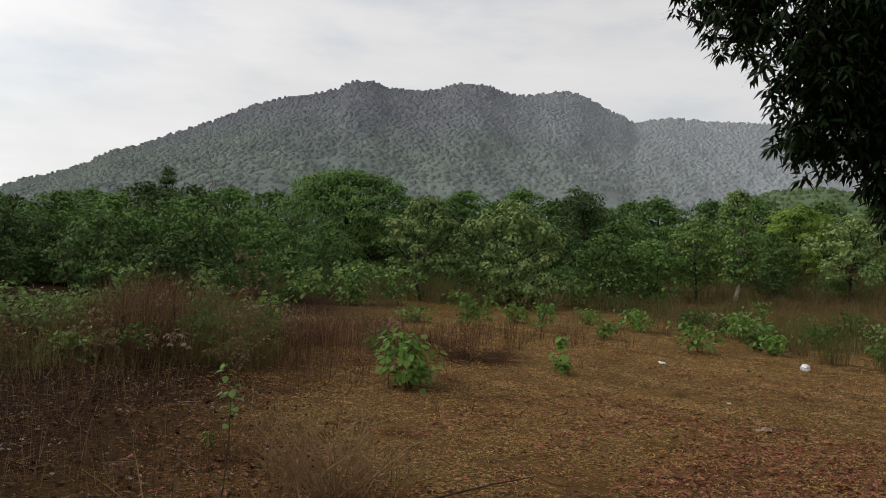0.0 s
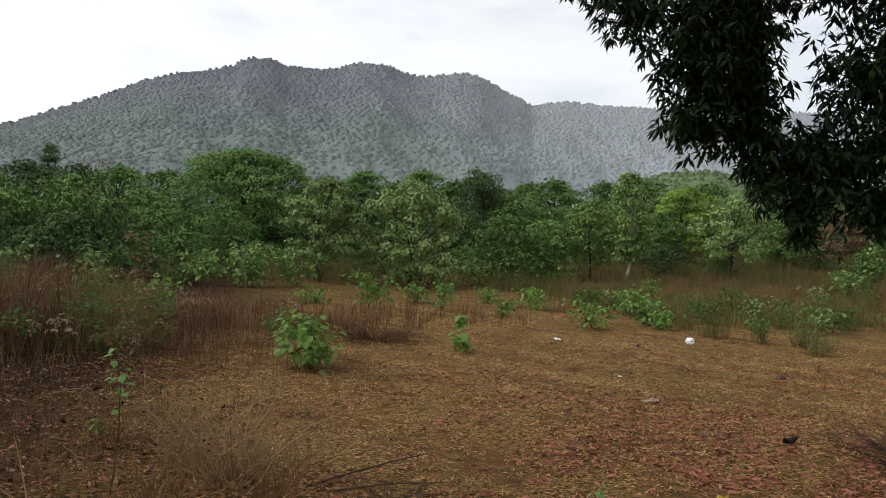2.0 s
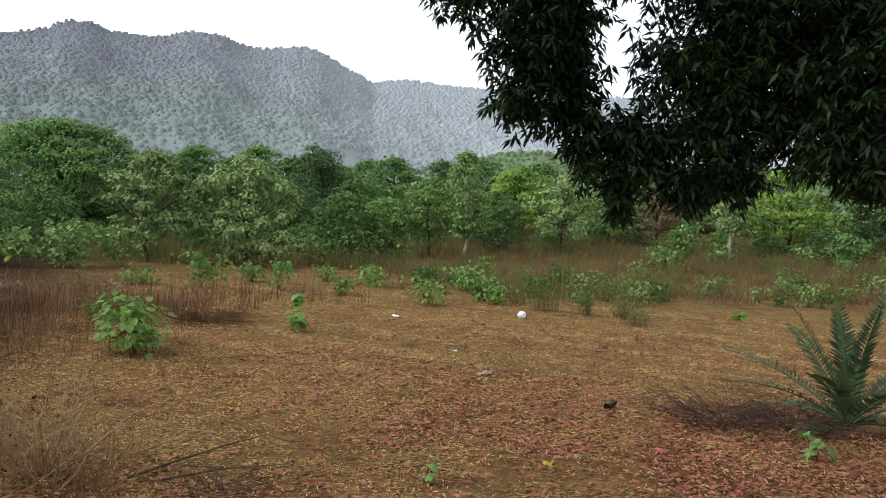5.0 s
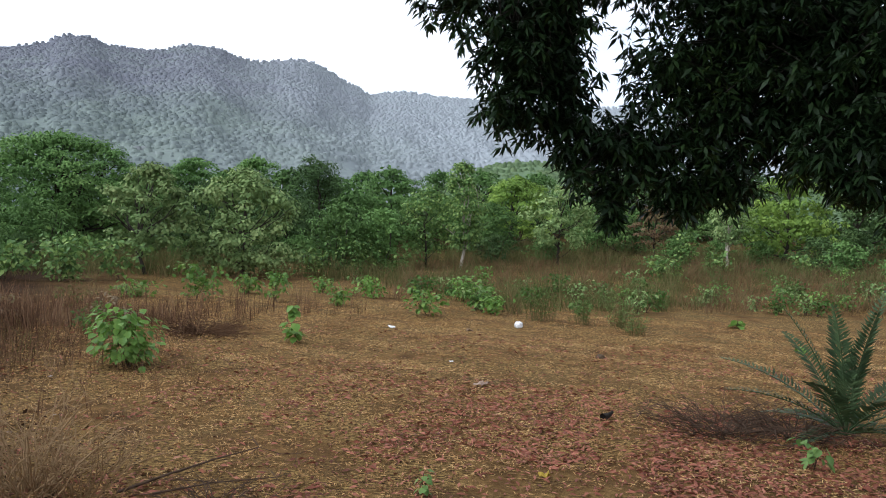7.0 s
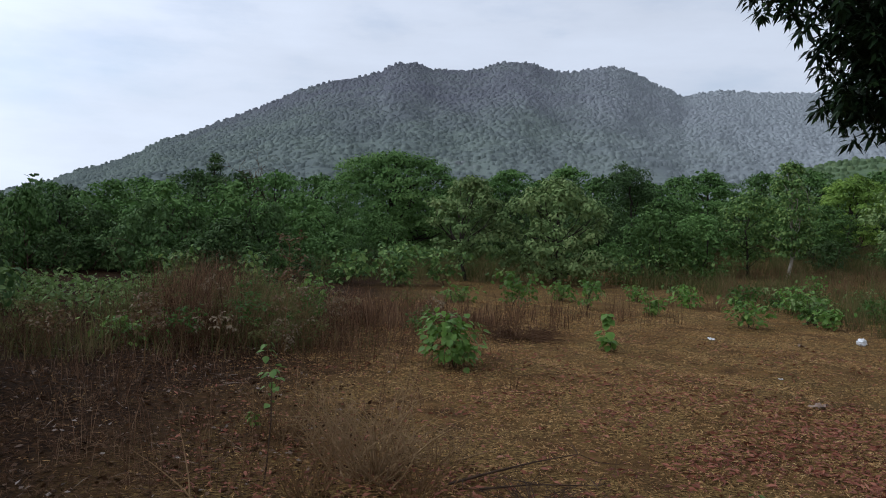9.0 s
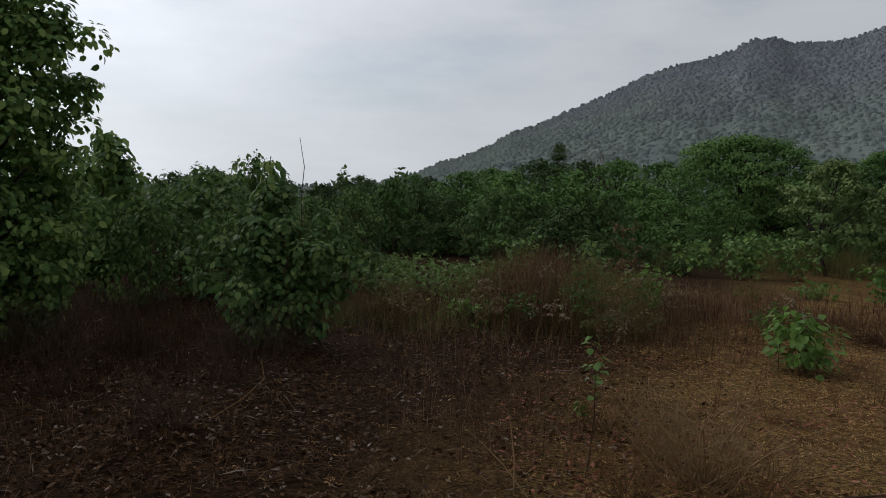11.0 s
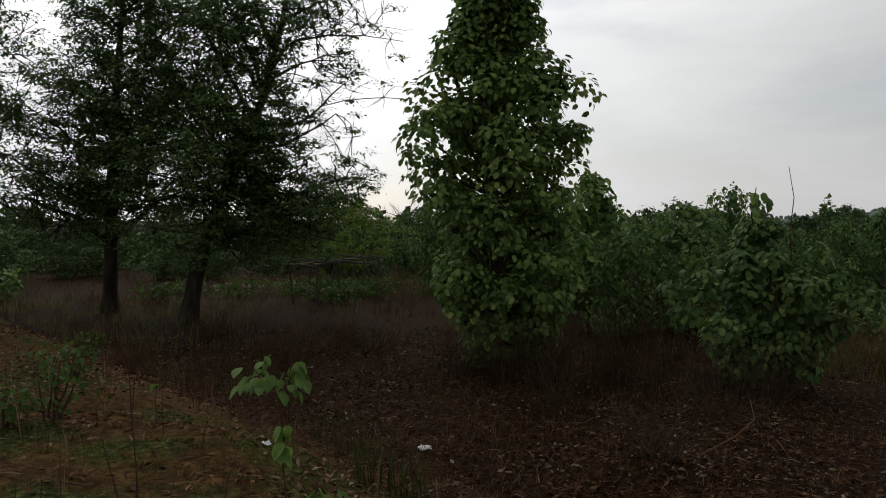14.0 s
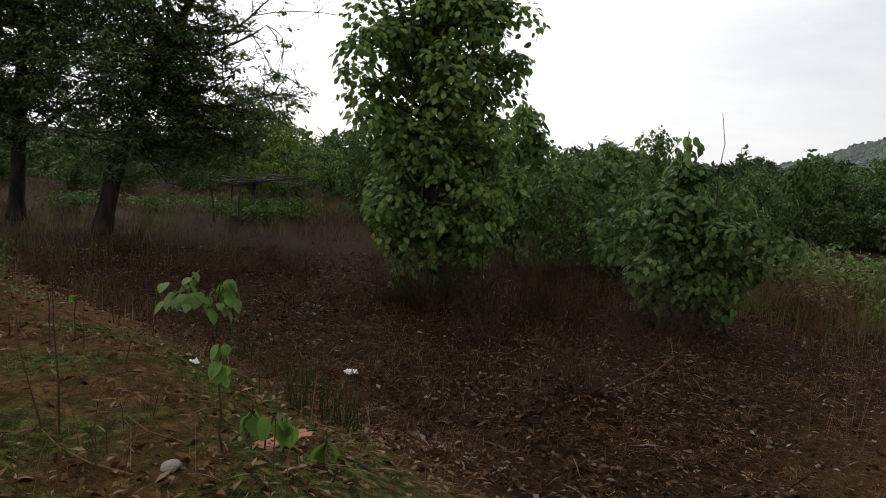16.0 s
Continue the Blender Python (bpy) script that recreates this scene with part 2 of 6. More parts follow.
BROWN_STALK = foliage("brown_stalk", [(0.0, (0.026, 0.016, 0.008)), (0.5, (0.058, 0.035, 0.016)), (1.0, (0.120, 0.078, 0.037))], 0.8, 0.4, 0.3, 0.03)
BARK = rough("dark_bark", [(0.35, (0.011, 0.008, 0.007)), (0.6, (0.030, 0.023, 0.017)), (0.9, (0.066, 0.054, 0.042))], 6, 8, 0.8, 0.9, 50, 0.25)
PALE_BARK = rough("pale_bark", [(0.35, (0.16, 0.13, 0.10)), (0.6, (0.33, 0.28, 0.22)), (0.9, (0.45, 0.40, 0.33))], 5, 8, 0.5, 0.9, 40, 0.3)
STONE = rough("stone", [(0.35, (0.035, 0.021, 0.013)), (0.6, (0.074, 0.048, 0.029)), (0.9, (0.112, 0.079, 0.050))], 9, 8, 0.6, 0.9)
CHAR_AND_BOUGH = rough("charred_and_bough_wood", [(0.35, (0.006, 0.005, 0.004)), (0.8, (0.035, 0.028, 0.022))], 12, 8, 0.8, 0.85)
PALE_STONE = rough("pale_stone", [(0.35, (0.14, 0.11, 0.085)), (0.6, (0.30, 0.25, 0.20)), (0.9, (0.42, 0.37, 0.31))], 9, 8, 0.6, 0.9)
SHEET = rough("white_plastic", [(0.3, (0.62, 0.61, 0.60)), (0.8, (0.86, 0.86, 0.86))], 14, 3, 0.5, 0.4)
CARD = rough("faded_card", [(0.3, (0.230, 0.140, 0.098)), (0.8, (0.330, 0.235, 0.175))], 14, 3, 0.3, 0.8)
CLAY = rough("broken_tile", [(0.3, (0.26, 0.10, 0.06)), (0.8, (0.45, 0.21, 0.13))], 14, 5, 0.4, 0.85)
YELLOW = foliage("yellow_leaf", [(0.0, (0.5, 0.33, 0.04)), (1.0, (0.62, 0.45, 0.06))], 0.6, 0.2)
GREY_POLE = rough("weathered_pole", [(0.3, (0.048, 0.042, 0.033)), (0.8, (0.116, 0.102, 0.084))], 6, 6, 0.4, 0.85, 40, 0.2)


def ground_material():
    """Dry soil: orange-brown earth, straw-coloured mat, a few green films, and on the left-hand ground darker humus
    with the trees' shade in its tone.
    """
    m, n, l, bsdf, out = material("dry_ground")
    geo = n.new("ShaderNodeNewGeometry")

    def tex(scale, detail=8, rough_=0.6, sx=1.0, sy=1.0):
        mp = n.new("ShaderNodeMapping")
        mp.inputs["Scale"].default_value = (sx, sy, 1)
        l.new(geo.outputs["Position"], mp.inputs[0])
        t = n.new("ShaderNodeTexNoise")
        t.inputs["Scale"].default_value, t.inputs["Detail"].default_value, t.inputs["Roughness"].default_value = scale, detail, rough_
        l.new(mp.outputs[0], t.inputs["Vector"])
        return t.outputs[0]

    def blend(f, a, b):
        x = n.new("ShaderNodeMixRGB")
        for i, v in enumerate((f, a, b)):
            if isinstance(v, tuple):
                x.inputs[i].default_value = (*v, 1)
            else:
                l.new(v, x.inputs[i])
        return x.outputs[0]

    def span(v, lo, hi):
        r = n.new("ShaderNodeMapRange")
        r.inputs["From Min"].default_value, r.inputs["From Max"].default_value = lo, hi
        l.new(v, r.inputs[0])
        return r.outputs[0]

    soil = ramp(n, l, tex(1.6), [(0.3, (0.060, 0.032, 0.013)), (0.5, (0.135, 0.074, 0.026)), (0.7, (0.235, 0.135, 0.046))])
    mat = ramp(n, l, tex(26, 8, 0.75, 0.5, 1.0), [(0.40, (0.022, 0.012, 0.006)), (0.5, (0.150, 0.088, 0.030)), (0.60, (0.390, 0.256, 0.088))])
    c = blend(span(tex(0.55, 5), 0.44, 0.60), mat, soil)
    c = blend(span(tex(0.22, 4), 0.60, 0.76), c, (0.075, 0.062, 0.024))
    xyz = n.new("ShaderNodeSeparateXYZ")
    l.new(geo.outputs["Position"], xyz.inputs[0])
    wobble = n.new("ShaderNodeMath")
    wobble.operation = "MULTIPLY_ADD"
    l.new(tex(0.3, 5), wobble.inputs[0])
    wobble.inputs[1].default_value = 6.0
    l.new(xyz.outputs[0], wobble.inputs[2])
    # humus brown, darkened further to hold the shade under the trees
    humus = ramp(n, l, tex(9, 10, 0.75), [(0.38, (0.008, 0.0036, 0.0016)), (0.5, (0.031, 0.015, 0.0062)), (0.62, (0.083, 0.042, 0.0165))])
    raised = n.new("ShaderNodeMath")
    raised.operation = "MULTIPLY_ADD"
    l.new(tex(0.8, 6), raised.inputs[0])
    raised.inputs[1].default_value = 0.9
    l.new(xyz.outputs[2], raised.inputs[2])
    high = span(raised.outputs[0], 1.15, 1.55)
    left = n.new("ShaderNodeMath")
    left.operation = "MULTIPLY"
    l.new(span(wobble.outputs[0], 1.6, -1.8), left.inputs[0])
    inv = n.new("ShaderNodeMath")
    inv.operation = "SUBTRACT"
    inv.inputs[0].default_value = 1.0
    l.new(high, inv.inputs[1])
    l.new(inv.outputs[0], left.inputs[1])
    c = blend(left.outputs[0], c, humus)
    earth = ramp(n, l, tex(7, 10, 0.75), [(0.36, (0.026, 0.012, 0.005)), (0.5, (0.090, 0.044, 0.015)), (0.64, (0.21, 0.112, 0.042))])
    moss = ramp(n, l, tex(12, 10, 0.75), [(0.38, (0.013, 0.014, 0.004)), (0.5, (0.050, 0.058, 0.013)), (0.60, (0.14, 0.145, 0.04))])
    track = blend(span(tex(0.8, 6), 0.45, 0.56), earth, moss)
    c = blend(high, c, track)
    grain = ramp(n, l, tex(70, 5, 0.7), [(0.3, (0.55, 0.55, 0.55)), (0.7, (1.25, 1.25, 1.25))])
    mul = n.new("ShaderNodeMixRGB")
    mul.blend_type = "MULTIPLY"
    mul.inputs[0].default_value = 1
    l.new(c, mul.inputs[1])
    l.new(grain, mul.inputs[2])
    l.new(mul.outputs[0], bsdf.inputs["Base Color"])
    bsdf.inputs["Roughness"].default_value = 0.95
    bsdf.inputs["Specular IOR Level"].default_value = 0.06
    bp = n.new("ShaderNodeBump")
    bp.inputs["Strength"].default_value, bp.inputs["Distance"].default_value = 0.7, 0.05
    l.new(tex(22, 8, 0.7), bp.inputs["Height"])
    l.new(bp.outputs[0], bsdf.inputs["Normal"])
    return m


def slope_material(name, gain=1.0, through_light=0.0):
    """A wooded slope with distance haze mixed into its colours: dry cover greyed high up, greener towards the foot,
    palest with haze on the eastern shoulder, some bare rock.
    """
    m, n, l, bsdf, out = material(name)
    geo = n.new("ShaderNodeNewGeometry")

    def tex(scale, detail):
        t = n.new("ShaderNodeTexNoise")
        t.inputs["Scale"].default_value, t.inputs["Detail"].default_value = scale, detail
        l.new(geo.outputs["Position"], t.inputs["Vector"])
        return t.outputs[0]

    def spread(v, along, amount, lo, hi):
        add = n.new("ShaderNodeMath")
        add.operation = "MULTIPLY_ADD"
        l.new(v, add.inputs[0])
        add.inputs[1].default_value = amount
        l.new(along, add.inputs[2])
        r = n.new("ShaderNodeMapRange")
        r.interpolation_type = "SMOOTHSTEP"
        r.inputs["From Min"].default_value, r.inputs["From Max"].default_value = lo, hi
        l.new(add.outputs[0], r.inputs[0])
        return r.outputs[0]

    def blend(f, a, b):
        x = n.new("ShaderNodeMixRGB")
        for i, v in enumerate((f, a, b)):
            l.new(v, x.inputs[i])
        return x.outputs[0]

    def toned(stops):
        return [(at, tuple(v * gain for v in c)) for at, c in stops]

    broad, patches, small = tex(0.006, 4), tex(0.02, 8), tex(0.22, 4)
    both = n.new("ShaderNodeMath")
    both.operation = "MULTIPLY_ADD"
    l.new(small, both.inputs[0])
    both.inputs[1].default_value = 0.75
    l.new(patches, both.inputs[2])
    xyz = n.new("ShaderNodeSeparateXYZ")
    l.new(geo.outputs["Position"], xyz.inputs[0])
    # greyed and blued base colours: distance haze is part of the colour
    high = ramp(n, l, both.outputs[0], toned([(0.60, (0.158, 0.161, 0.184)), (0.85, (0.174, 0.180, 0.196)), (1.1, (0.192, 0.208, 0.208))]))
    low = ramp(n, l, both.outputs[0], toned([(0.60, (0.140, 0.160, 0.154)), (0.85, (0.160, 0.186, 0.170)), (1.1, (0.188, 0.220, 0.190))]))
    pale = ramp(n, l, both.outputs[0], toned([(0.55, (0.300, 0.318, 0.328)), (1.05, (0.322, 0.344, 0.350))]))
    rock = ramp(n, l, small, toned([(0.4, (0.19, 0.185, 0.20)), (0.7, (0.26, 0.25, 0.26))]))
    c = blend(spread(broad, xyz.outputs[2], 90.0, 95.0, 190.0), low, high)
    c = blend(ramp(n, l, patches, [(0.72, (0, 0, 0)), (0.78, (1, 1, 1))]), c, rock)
    # paler towards the east, where thicker haze is put into the colour
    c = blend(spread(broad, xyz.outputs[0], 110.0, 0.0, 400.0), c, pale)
    l.new(c, bsdf.inputs["Base Color"])
    bsdf.inputs["Roughness"].default_value = 1.0
    bsdf.inputs["Specular IOR Level"].default_value = 0.0
    if through_light:
        glowing = n.new("ShaderNodeBsdfTranslucent")
        l.new(c, glowing.inputs[0])
        mixed = n.new("ShaderNodeMixShader")
        mixed.inputs[0].default_value = through_light
        l.new(bsdf.outputs[0], mixed.inputs[1])
        l.new(glowing.outputs[0], mixed.inputs[2])
        l.new(mixed.outputs[0], out.inputs[0])
    return m


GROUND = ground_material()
HILL = slope_material("hazy_wooded_hill")
NEAR_HILL = rough("low_green_hill", [(0.5, (0.090, 0.135, 0.075)), (0.9, (0.150, 0.205, 0.105))], 0.05, 8, 0.0, 1.0, 0.4)
NEAR_WOODS = foliage("low_hill_trees", [(0.0, (0.110, 0.160, 0.085)), (0.5, (0.165, 0.235, 0.115)), (1.0, (0.230, 0.300, 0.145))], 1.0, 0.3, 0.02, 0.0)


# ---- mesh building ----
def mesh_from(name, V, F, mat, smooth=False):
    """A mesh from arrays of vertices and of triangles or quads."""
    V, F = np.asarray(V, np.float32), np.asarray(F, np.int32)
    me = bpy.data.meshes.new(name)
    k = F.shape[1]
    me.vertices.add(len(V))
    me.vertices.foreach_set("co", V.ravel())
    me.loops.add(F.size)
    me.loops.foreach_set("vertex_index", F.ravel())
    me.polygons.add(len(F))
    me.polygons.foreach_set("loop_start", np.arange(0, F.size, k, dtype=np.int32))
    me.polygons.foreach_set("loop_total", np.full(len(F), k, np.int32))
    if smooth:
        me.polygons.foreach_set("use_smooth", np.ones(len(F), bool))
    me.materials.append(mat)
    me.update(calc_edges=True)
    return me


def part(name, geometry, mat, parent=None, label="", smooth=False):
    me = geometry if isinstance(geometry, bpy.types.Mesh) else mesh_from(name, *geometry, mat, smooth)
    ob = new(name, me)
    if parent:
        ob.parent = parent
    if label:
        ob["label"] = label
    return ob


def thing(name, x, y, label, category, group="", z=None, turn=0.0):
    ob = new(name)
    ob.empty_display_size = 0.1
    ob.matrix_basis = pose(x, y, float(ground_z(x, y)) if z is None else z, 0, 0, turn)
    return tagged(ob, label, category, group)


def joined(pieces):
    """One geometry out of several with faces of the same length."""
    V, F, at = [], [], 0
    for v, f in pieces:
        V.append(v)
        F.append(np.asarray(f) + at)
        at += len(v)
    return np.concatenate(V), np.concatenate(F)


def tube(points, radii, sides=6):
    """A tapered round stem along points."""
    P, R = np.asarray(points, float), np.asarray(radii, float)
    d = np.gradient(P, axis=0)
    d /= np.linalg.norm(d, axis=1, keepdims=True) + 1e-9
    ref = np.array([0.31, 0.95, 0.05])
    a = np.cross(d, ref)
    a /= np.linalg.norm(a, axis=1, keepdims=True) + 1e-9
    b = np.cross(d, a)
    ang = np.arange(sides) / sides * 2 * np.pi
    ring = a[:, None] * np.cos(ang)[None, :, None] + b[:, None] * np.sin(ang)[None, :, None]
    V = (P[:, None] + ring * R[:, None, None]).reshape(-1, 3)
    F = []
    for i in range(len(P) - 1):
        for j in range(sides):
            k = (j + 1) % sides
            F.append((i * sides + j, i * sides + k, (i + 1) * sides + k, (i + 1) * sides + j))
    return V, np.array(F)


# leaf outlines: along the midrib, across, lift; with their triangles
BROAD = (np.array([(0, 0, 0), (0.48, 0, -0.03), (1, 0, -0.16), (0.16, 0.34, 0.06), (0.62, 0.42, 0.03), (0.16, -0.34, 0.06), (0.62, -0.42, 0.03)]),
         np.array([(0, 1, 3), (1, 4, 3), (1, 2, 4), (0, 5, 1), (1, 5, 6), (1, 6, 2)]))
OVATE = (np.array([(0, 0, 0), (0.5, 0, -0.03), (1, 0, -0.15), (0.42, 0.48, 0.04), (0.42, -0.48, 0.04)]),
         np.array([(0, 1, 3), (1, 2, 3), (0, 4, 1), (1, 4, 2)]))
LANCE = (np.array([(0, 0, 0), (0.45, 0, 0.02), (1, 0, -0.14), (0.4, 0.5, 0.03), (0.4, -0.5, 0.03)]),
         np.array([(0, 1, 3), (1, 2, 3), (0, 4, 1), (1, 4, 2)]))
DIAMOND = (np.array([(0, 0, 0), (0.5, 0.5, 0.04), (1, 0, -0.06), (0.5, -0.5, 0.04)]), np.array([(0, 3, 1), (1, 3, 2)]))


def unit(a):
    return a / (np.linalg.norm(a, axis=-1, keepdims=True) + 1e-9)


def leaves(rng, at, axis, up, length, width, shape):
    """Leaves at points, along axes, with their upper sides towards up."""
    T, tri = shape
    axis = unit(axis)
    side = unit(np.cross(axis, up))
    nrm = np.cross(side, axis)
    length, width = np.broadcast_to(length, len(at)), np.broadcast_to(width, len(at))
    V = at[:, None] + axis[:, None] * (T[None, :, :1] * length[:, None, None]) + side[:, None] * (T[None, :, 1:2] * width[:, None, None]) + nrm[:, None] * (T[None, :, 2:] * length[:, None, None])
    F = (tri[None] + (np.arange(len(at)) * len(T))[:, None, None]).reshape(-1, 3)
    return V.reshape(-1, 3), F


def clumps(rng, centres, size, per, flat, length, width, droop, shape, outward=None, spread=0.35):
    """Leaves gathered round clump centres."""
    k = len(centres)
    n = k * per
    owner = np.repeat(np.arange(k), per)
    off = rng.normal(0, 0.55, (n, 3)).clip(-1.1, 1.1) * np.array([1, 1, flat])
    sz = np.broadcast_to(size, k)[owner][:, None]
    at = centres[owner] + off * sz
    axis = off * [1, 1, 0.4] + rng.normal(0, 0.45, (n, 3))
    if outward is not None:
        axis += unit(outward)[owner] * spread
    axis[:, 2] -= droop
    up = np.array([0, 0, 0.75]) + rng.normal(0, 0.2, (n, 3)) + off * 0.6
    if outward is not None:
        up += unit(outward)[owner] * 0.85
    if droop < 0.5:
        over = unit(up)
        axis = axis - over * (axis * over).sum(1, keepdims=True) * 0.75
    else:       # large hanging leaves show their faces outwards
        axis[:, 2] -= droop
        up = off * 0.8 + rng.normal(0, 0.45, (n, 3)) + [0, 0, 0.25]
        if outward is not None:
            up += unit(outward)[owner] * 0.9
    s = rng.uniform(0.65, 1.25, n)
    return leaves(rng, at, axis, up, length * s, width * s, shape)


def tufts(rng, centres, size, per, flat, length, width, droop, shape, outward, under=0.15):
    """Dense leaf tufts: leaves over the upper side of flattened balls, faces outwards."""
    owner = np.repeat(np.arange(len(centres)), per)
    n = len(owner)
    u = unit(rng.normal(0, 1, (n, 3)))
    u[:, 2] = np.where(u[:, 2] < -0.15, -u[:, 2], u[:, 2])
    u[rng.random(n) < under, 2] *= -1
    at = centres[owner] + u * [1, 1, flat] * (size[owner] * rng.uniform(0.55, 1.08, n))[:, None]
    face = unit(u + unit(outward)[owner] * 0.4 + rng.normal(0, 0.36, (n, 3)) + [0, 0, 0.25])
    axis = u * [1, 1, 0.2] + rng.normal(0, 0.5, (n, 3))
    axis[:, 2] -= droop
    axis -= face * (axis * face).sum(1, keepdims=True) * 0.9
    s = rng.uniform(0.65, 1.25, n)
    return leaves(rng, at, axis, face, length * s, width * s, shape)


def bowed(a, b, rng, sag=0.12, n=6):
    """A gently crooked line from a to b."""
    a, b = np.asarray(a, float), np.asarray(b, float)
    t = np.linspace(0, 1, n)[:, None]
    L = np.linalg.norm(b - a)
    bow = np.sin(t * np.pi) * (rng.normal(0, sag, 3) * L)[None]
    jig = rng.normal(0, 0.012 * L, (n, 3))
    jig[0] = jig[-1] = 0
    return a + (b - a) * t + bow + jig


def tree(name, x, y, label, seed, height, crown_from, width, profile, n_clumps, per, leaf, size, flat, leaf_mat,
         bark=BARK, trunk_r=None, droop=0.25, shape=DIAMOND, lean=(0, 0), group="", category="tree", stems=1, inner=0.35, limbs=14, z=None, wide=0.45, ragged=1.0, dense=1.6):
    """Trunk with limbs, and a crown of many leaf clumps inside an uneven outline."""
    rng = np.random.default_rng(seed)
    if shape is DIAMOND:
        leaf, wide, per, flat = leaf * (0.66 if dense > 1.5 else 0.8), 0.62, int(per * dense), min(flat, 0.5)
    ob = thing(name, x, y, label, category, group, z)
    r = trunk_r or height * 0.02
    top = np.array([lean[0], lean[1], height * 0.86])
    lines = []
    for s in range(stems):
        foot = np.array([0, 0, -0.15]) if stems == 1 else np.array([*rng.normal(0, 0.12 * width, 2), -0.1])
        end = top if stems == 1 else top * rng.uniform(0.6, 1) + np.array([*rng.normal(0, 0.25 * width, 2), 0])
        lines.append(bowed(foot, end, rng, 0.05, 9))
    wood = [tube(p, np.linspace(r, r * 0.25, 9) * (1 if stems == 1 else 0.6), 8) for p in lines]
    if stems == 1:
        wood[0][0][:8, :2] *= 1.5
    u = rng.random(n_clumps)
    pu, pr = zip(*profile)
    ang = rng.random(n_clumps) * 2 * np.pi
    lump = 1 + ragged * (0.16 * np.sin(ang * 3 + seed) + 0.12 * np.sin(u * 9 + ang * 2 + seed * 2) + 0.12 * np.sin(ang * 7 - u * 5 + seed))
    rad = width / 2 * np.interp(u, pu, pr) * np.sqrt(rng.uniform(inner, 1, n_clumps)) * lump
    zc = crown_from + u * (height - crown_from)
    drift = np.stack([np.interp(zc, [0, height], [0, lean[0]]), np.interp(zc, [0, height], [0, lean[1]])], 1)
    C = np.stack([rad * np.cos(ang) + drift[:, 0], rad * np.sin(ang) + drift[:, 1], zc], 1)
    pick = rng.permutation(n_clumps)[:limbs]
    for i in pick:
        line = lines[i % stems]
        hz = np.clip(C[i, 2] * rng.uniform(0.45, 0.8), 0, height * 0.8)
        start = line[int(np.clip(round(hz / (height * 0.86) * 8), 1, 7))]
        p = bowed(start, C[i], rng, 0.1, 6)
        wood.append(tube(p, np.linspace(r * 0.4, r * 0.08, 6), 5))
    part("trunk", joined(wood), bark, ob, smooth=True)
    V, F = tufts(rng, C, size * rng.uniform(0.65, 1.4, n_clumps), per, flat, leaf, leaf * wide, droop, shape, C - np.array([0, 0, crown_from]))
    deep = rng.integers(0, n_clumps, n_clumps * 6)
    axis_pts = np.stack([drift[deep, 0], drift[deep, 1], C[deep, 2]], 1)
    core = axis_pts + (C[deep] - axis_pts) * rng.uniform(0.1, 0.78, (len(deep), 1)) + rng.normal(0, size * 0.3, (len(deep), 3))
    big = max(leaf * 1.2, min(width * 0.06, 0.42))
    inside = leaves(rng, core, rng.normal(0, 1, core.shape), rng.normal(0, 1, core.shape), big, big * 0.6, DIAMOND)
    V, F = joined([(V, F), inside])
    V[:, 2] = np.maximum(V[:, 2], 0.03)
    part("crown", (V, F), leaf_mat, ob)
    return ob


# ---- ground: one sheet from the raised track to the horizon ----
def smooth01(t):
    t = np.clip(t, 0, 1)
    return t * t * (3 - 2 * t)


def edge_y(x):
    """Where the raised track's shoulder runs."""
    return 2.15 + np.minimum(0.2 * (np.asarray(x, float) + 6), 0)


def ground_z(x, y):
    x, y = np.asarray(x, float), np.asarray(y, float)
    bank = 1.3 * smooth01((edge_y(x) - 1.0 - y) / 4.2 + 1)
    s = x * 0.68 + y * 0.73
    rise = 0.075 * np.clip(s - 36, 0, 60) * smooth01((x - 6) / 22)
    wave = 0.035 * np.sin(x * 0.9 + 1.3) * np.cos(y * 0.7) + 0.02 * np.sin(x * 2.3 + y * 1.9)
    mound = 0.22 * np.exp(-((x + 6.6) ** 2 + (y - 6.9) ** 2) / 0.7)
    far = smooth01((60 - np.hypot(x, y)) / 20)
    return bank + rise + wave * far + mound


def build_ground():
    rings = np.concatenate([[0.002], np.arange(0.15, 12, 0.15), np.geomspace(12, 3500, 150)])
    turns = 360
    ang = np.arange(turns) / turns * 2 * np.pi
    X, Y = np.outer(rings, np.sin(ang)), np.outer(rings, np.cos(ang))
    V = np.stack([X, Y, ground_z(X, Y)], -1).reshape(-1, 3)
    i, j = np.meshgrid(np.arange(len(rings) - 1), np.arange(turns), indexing="ij")
    k = (j + 1) % turns
    F = np.stack([i * turns + j, (i + 1) * turns + j, (i + 1) * turns + k, i * turns + k], -1).reshape(-1, 4)[:, ::-1]
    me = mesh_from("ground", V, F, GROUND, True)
    ob = tagged(new("ground", me), "dry orange-brown field with straw and earth, beside a raised track", "ground", kind="structure")
    return ob


build_ground()


# ---- hills ----
EYE_Z = 2.98


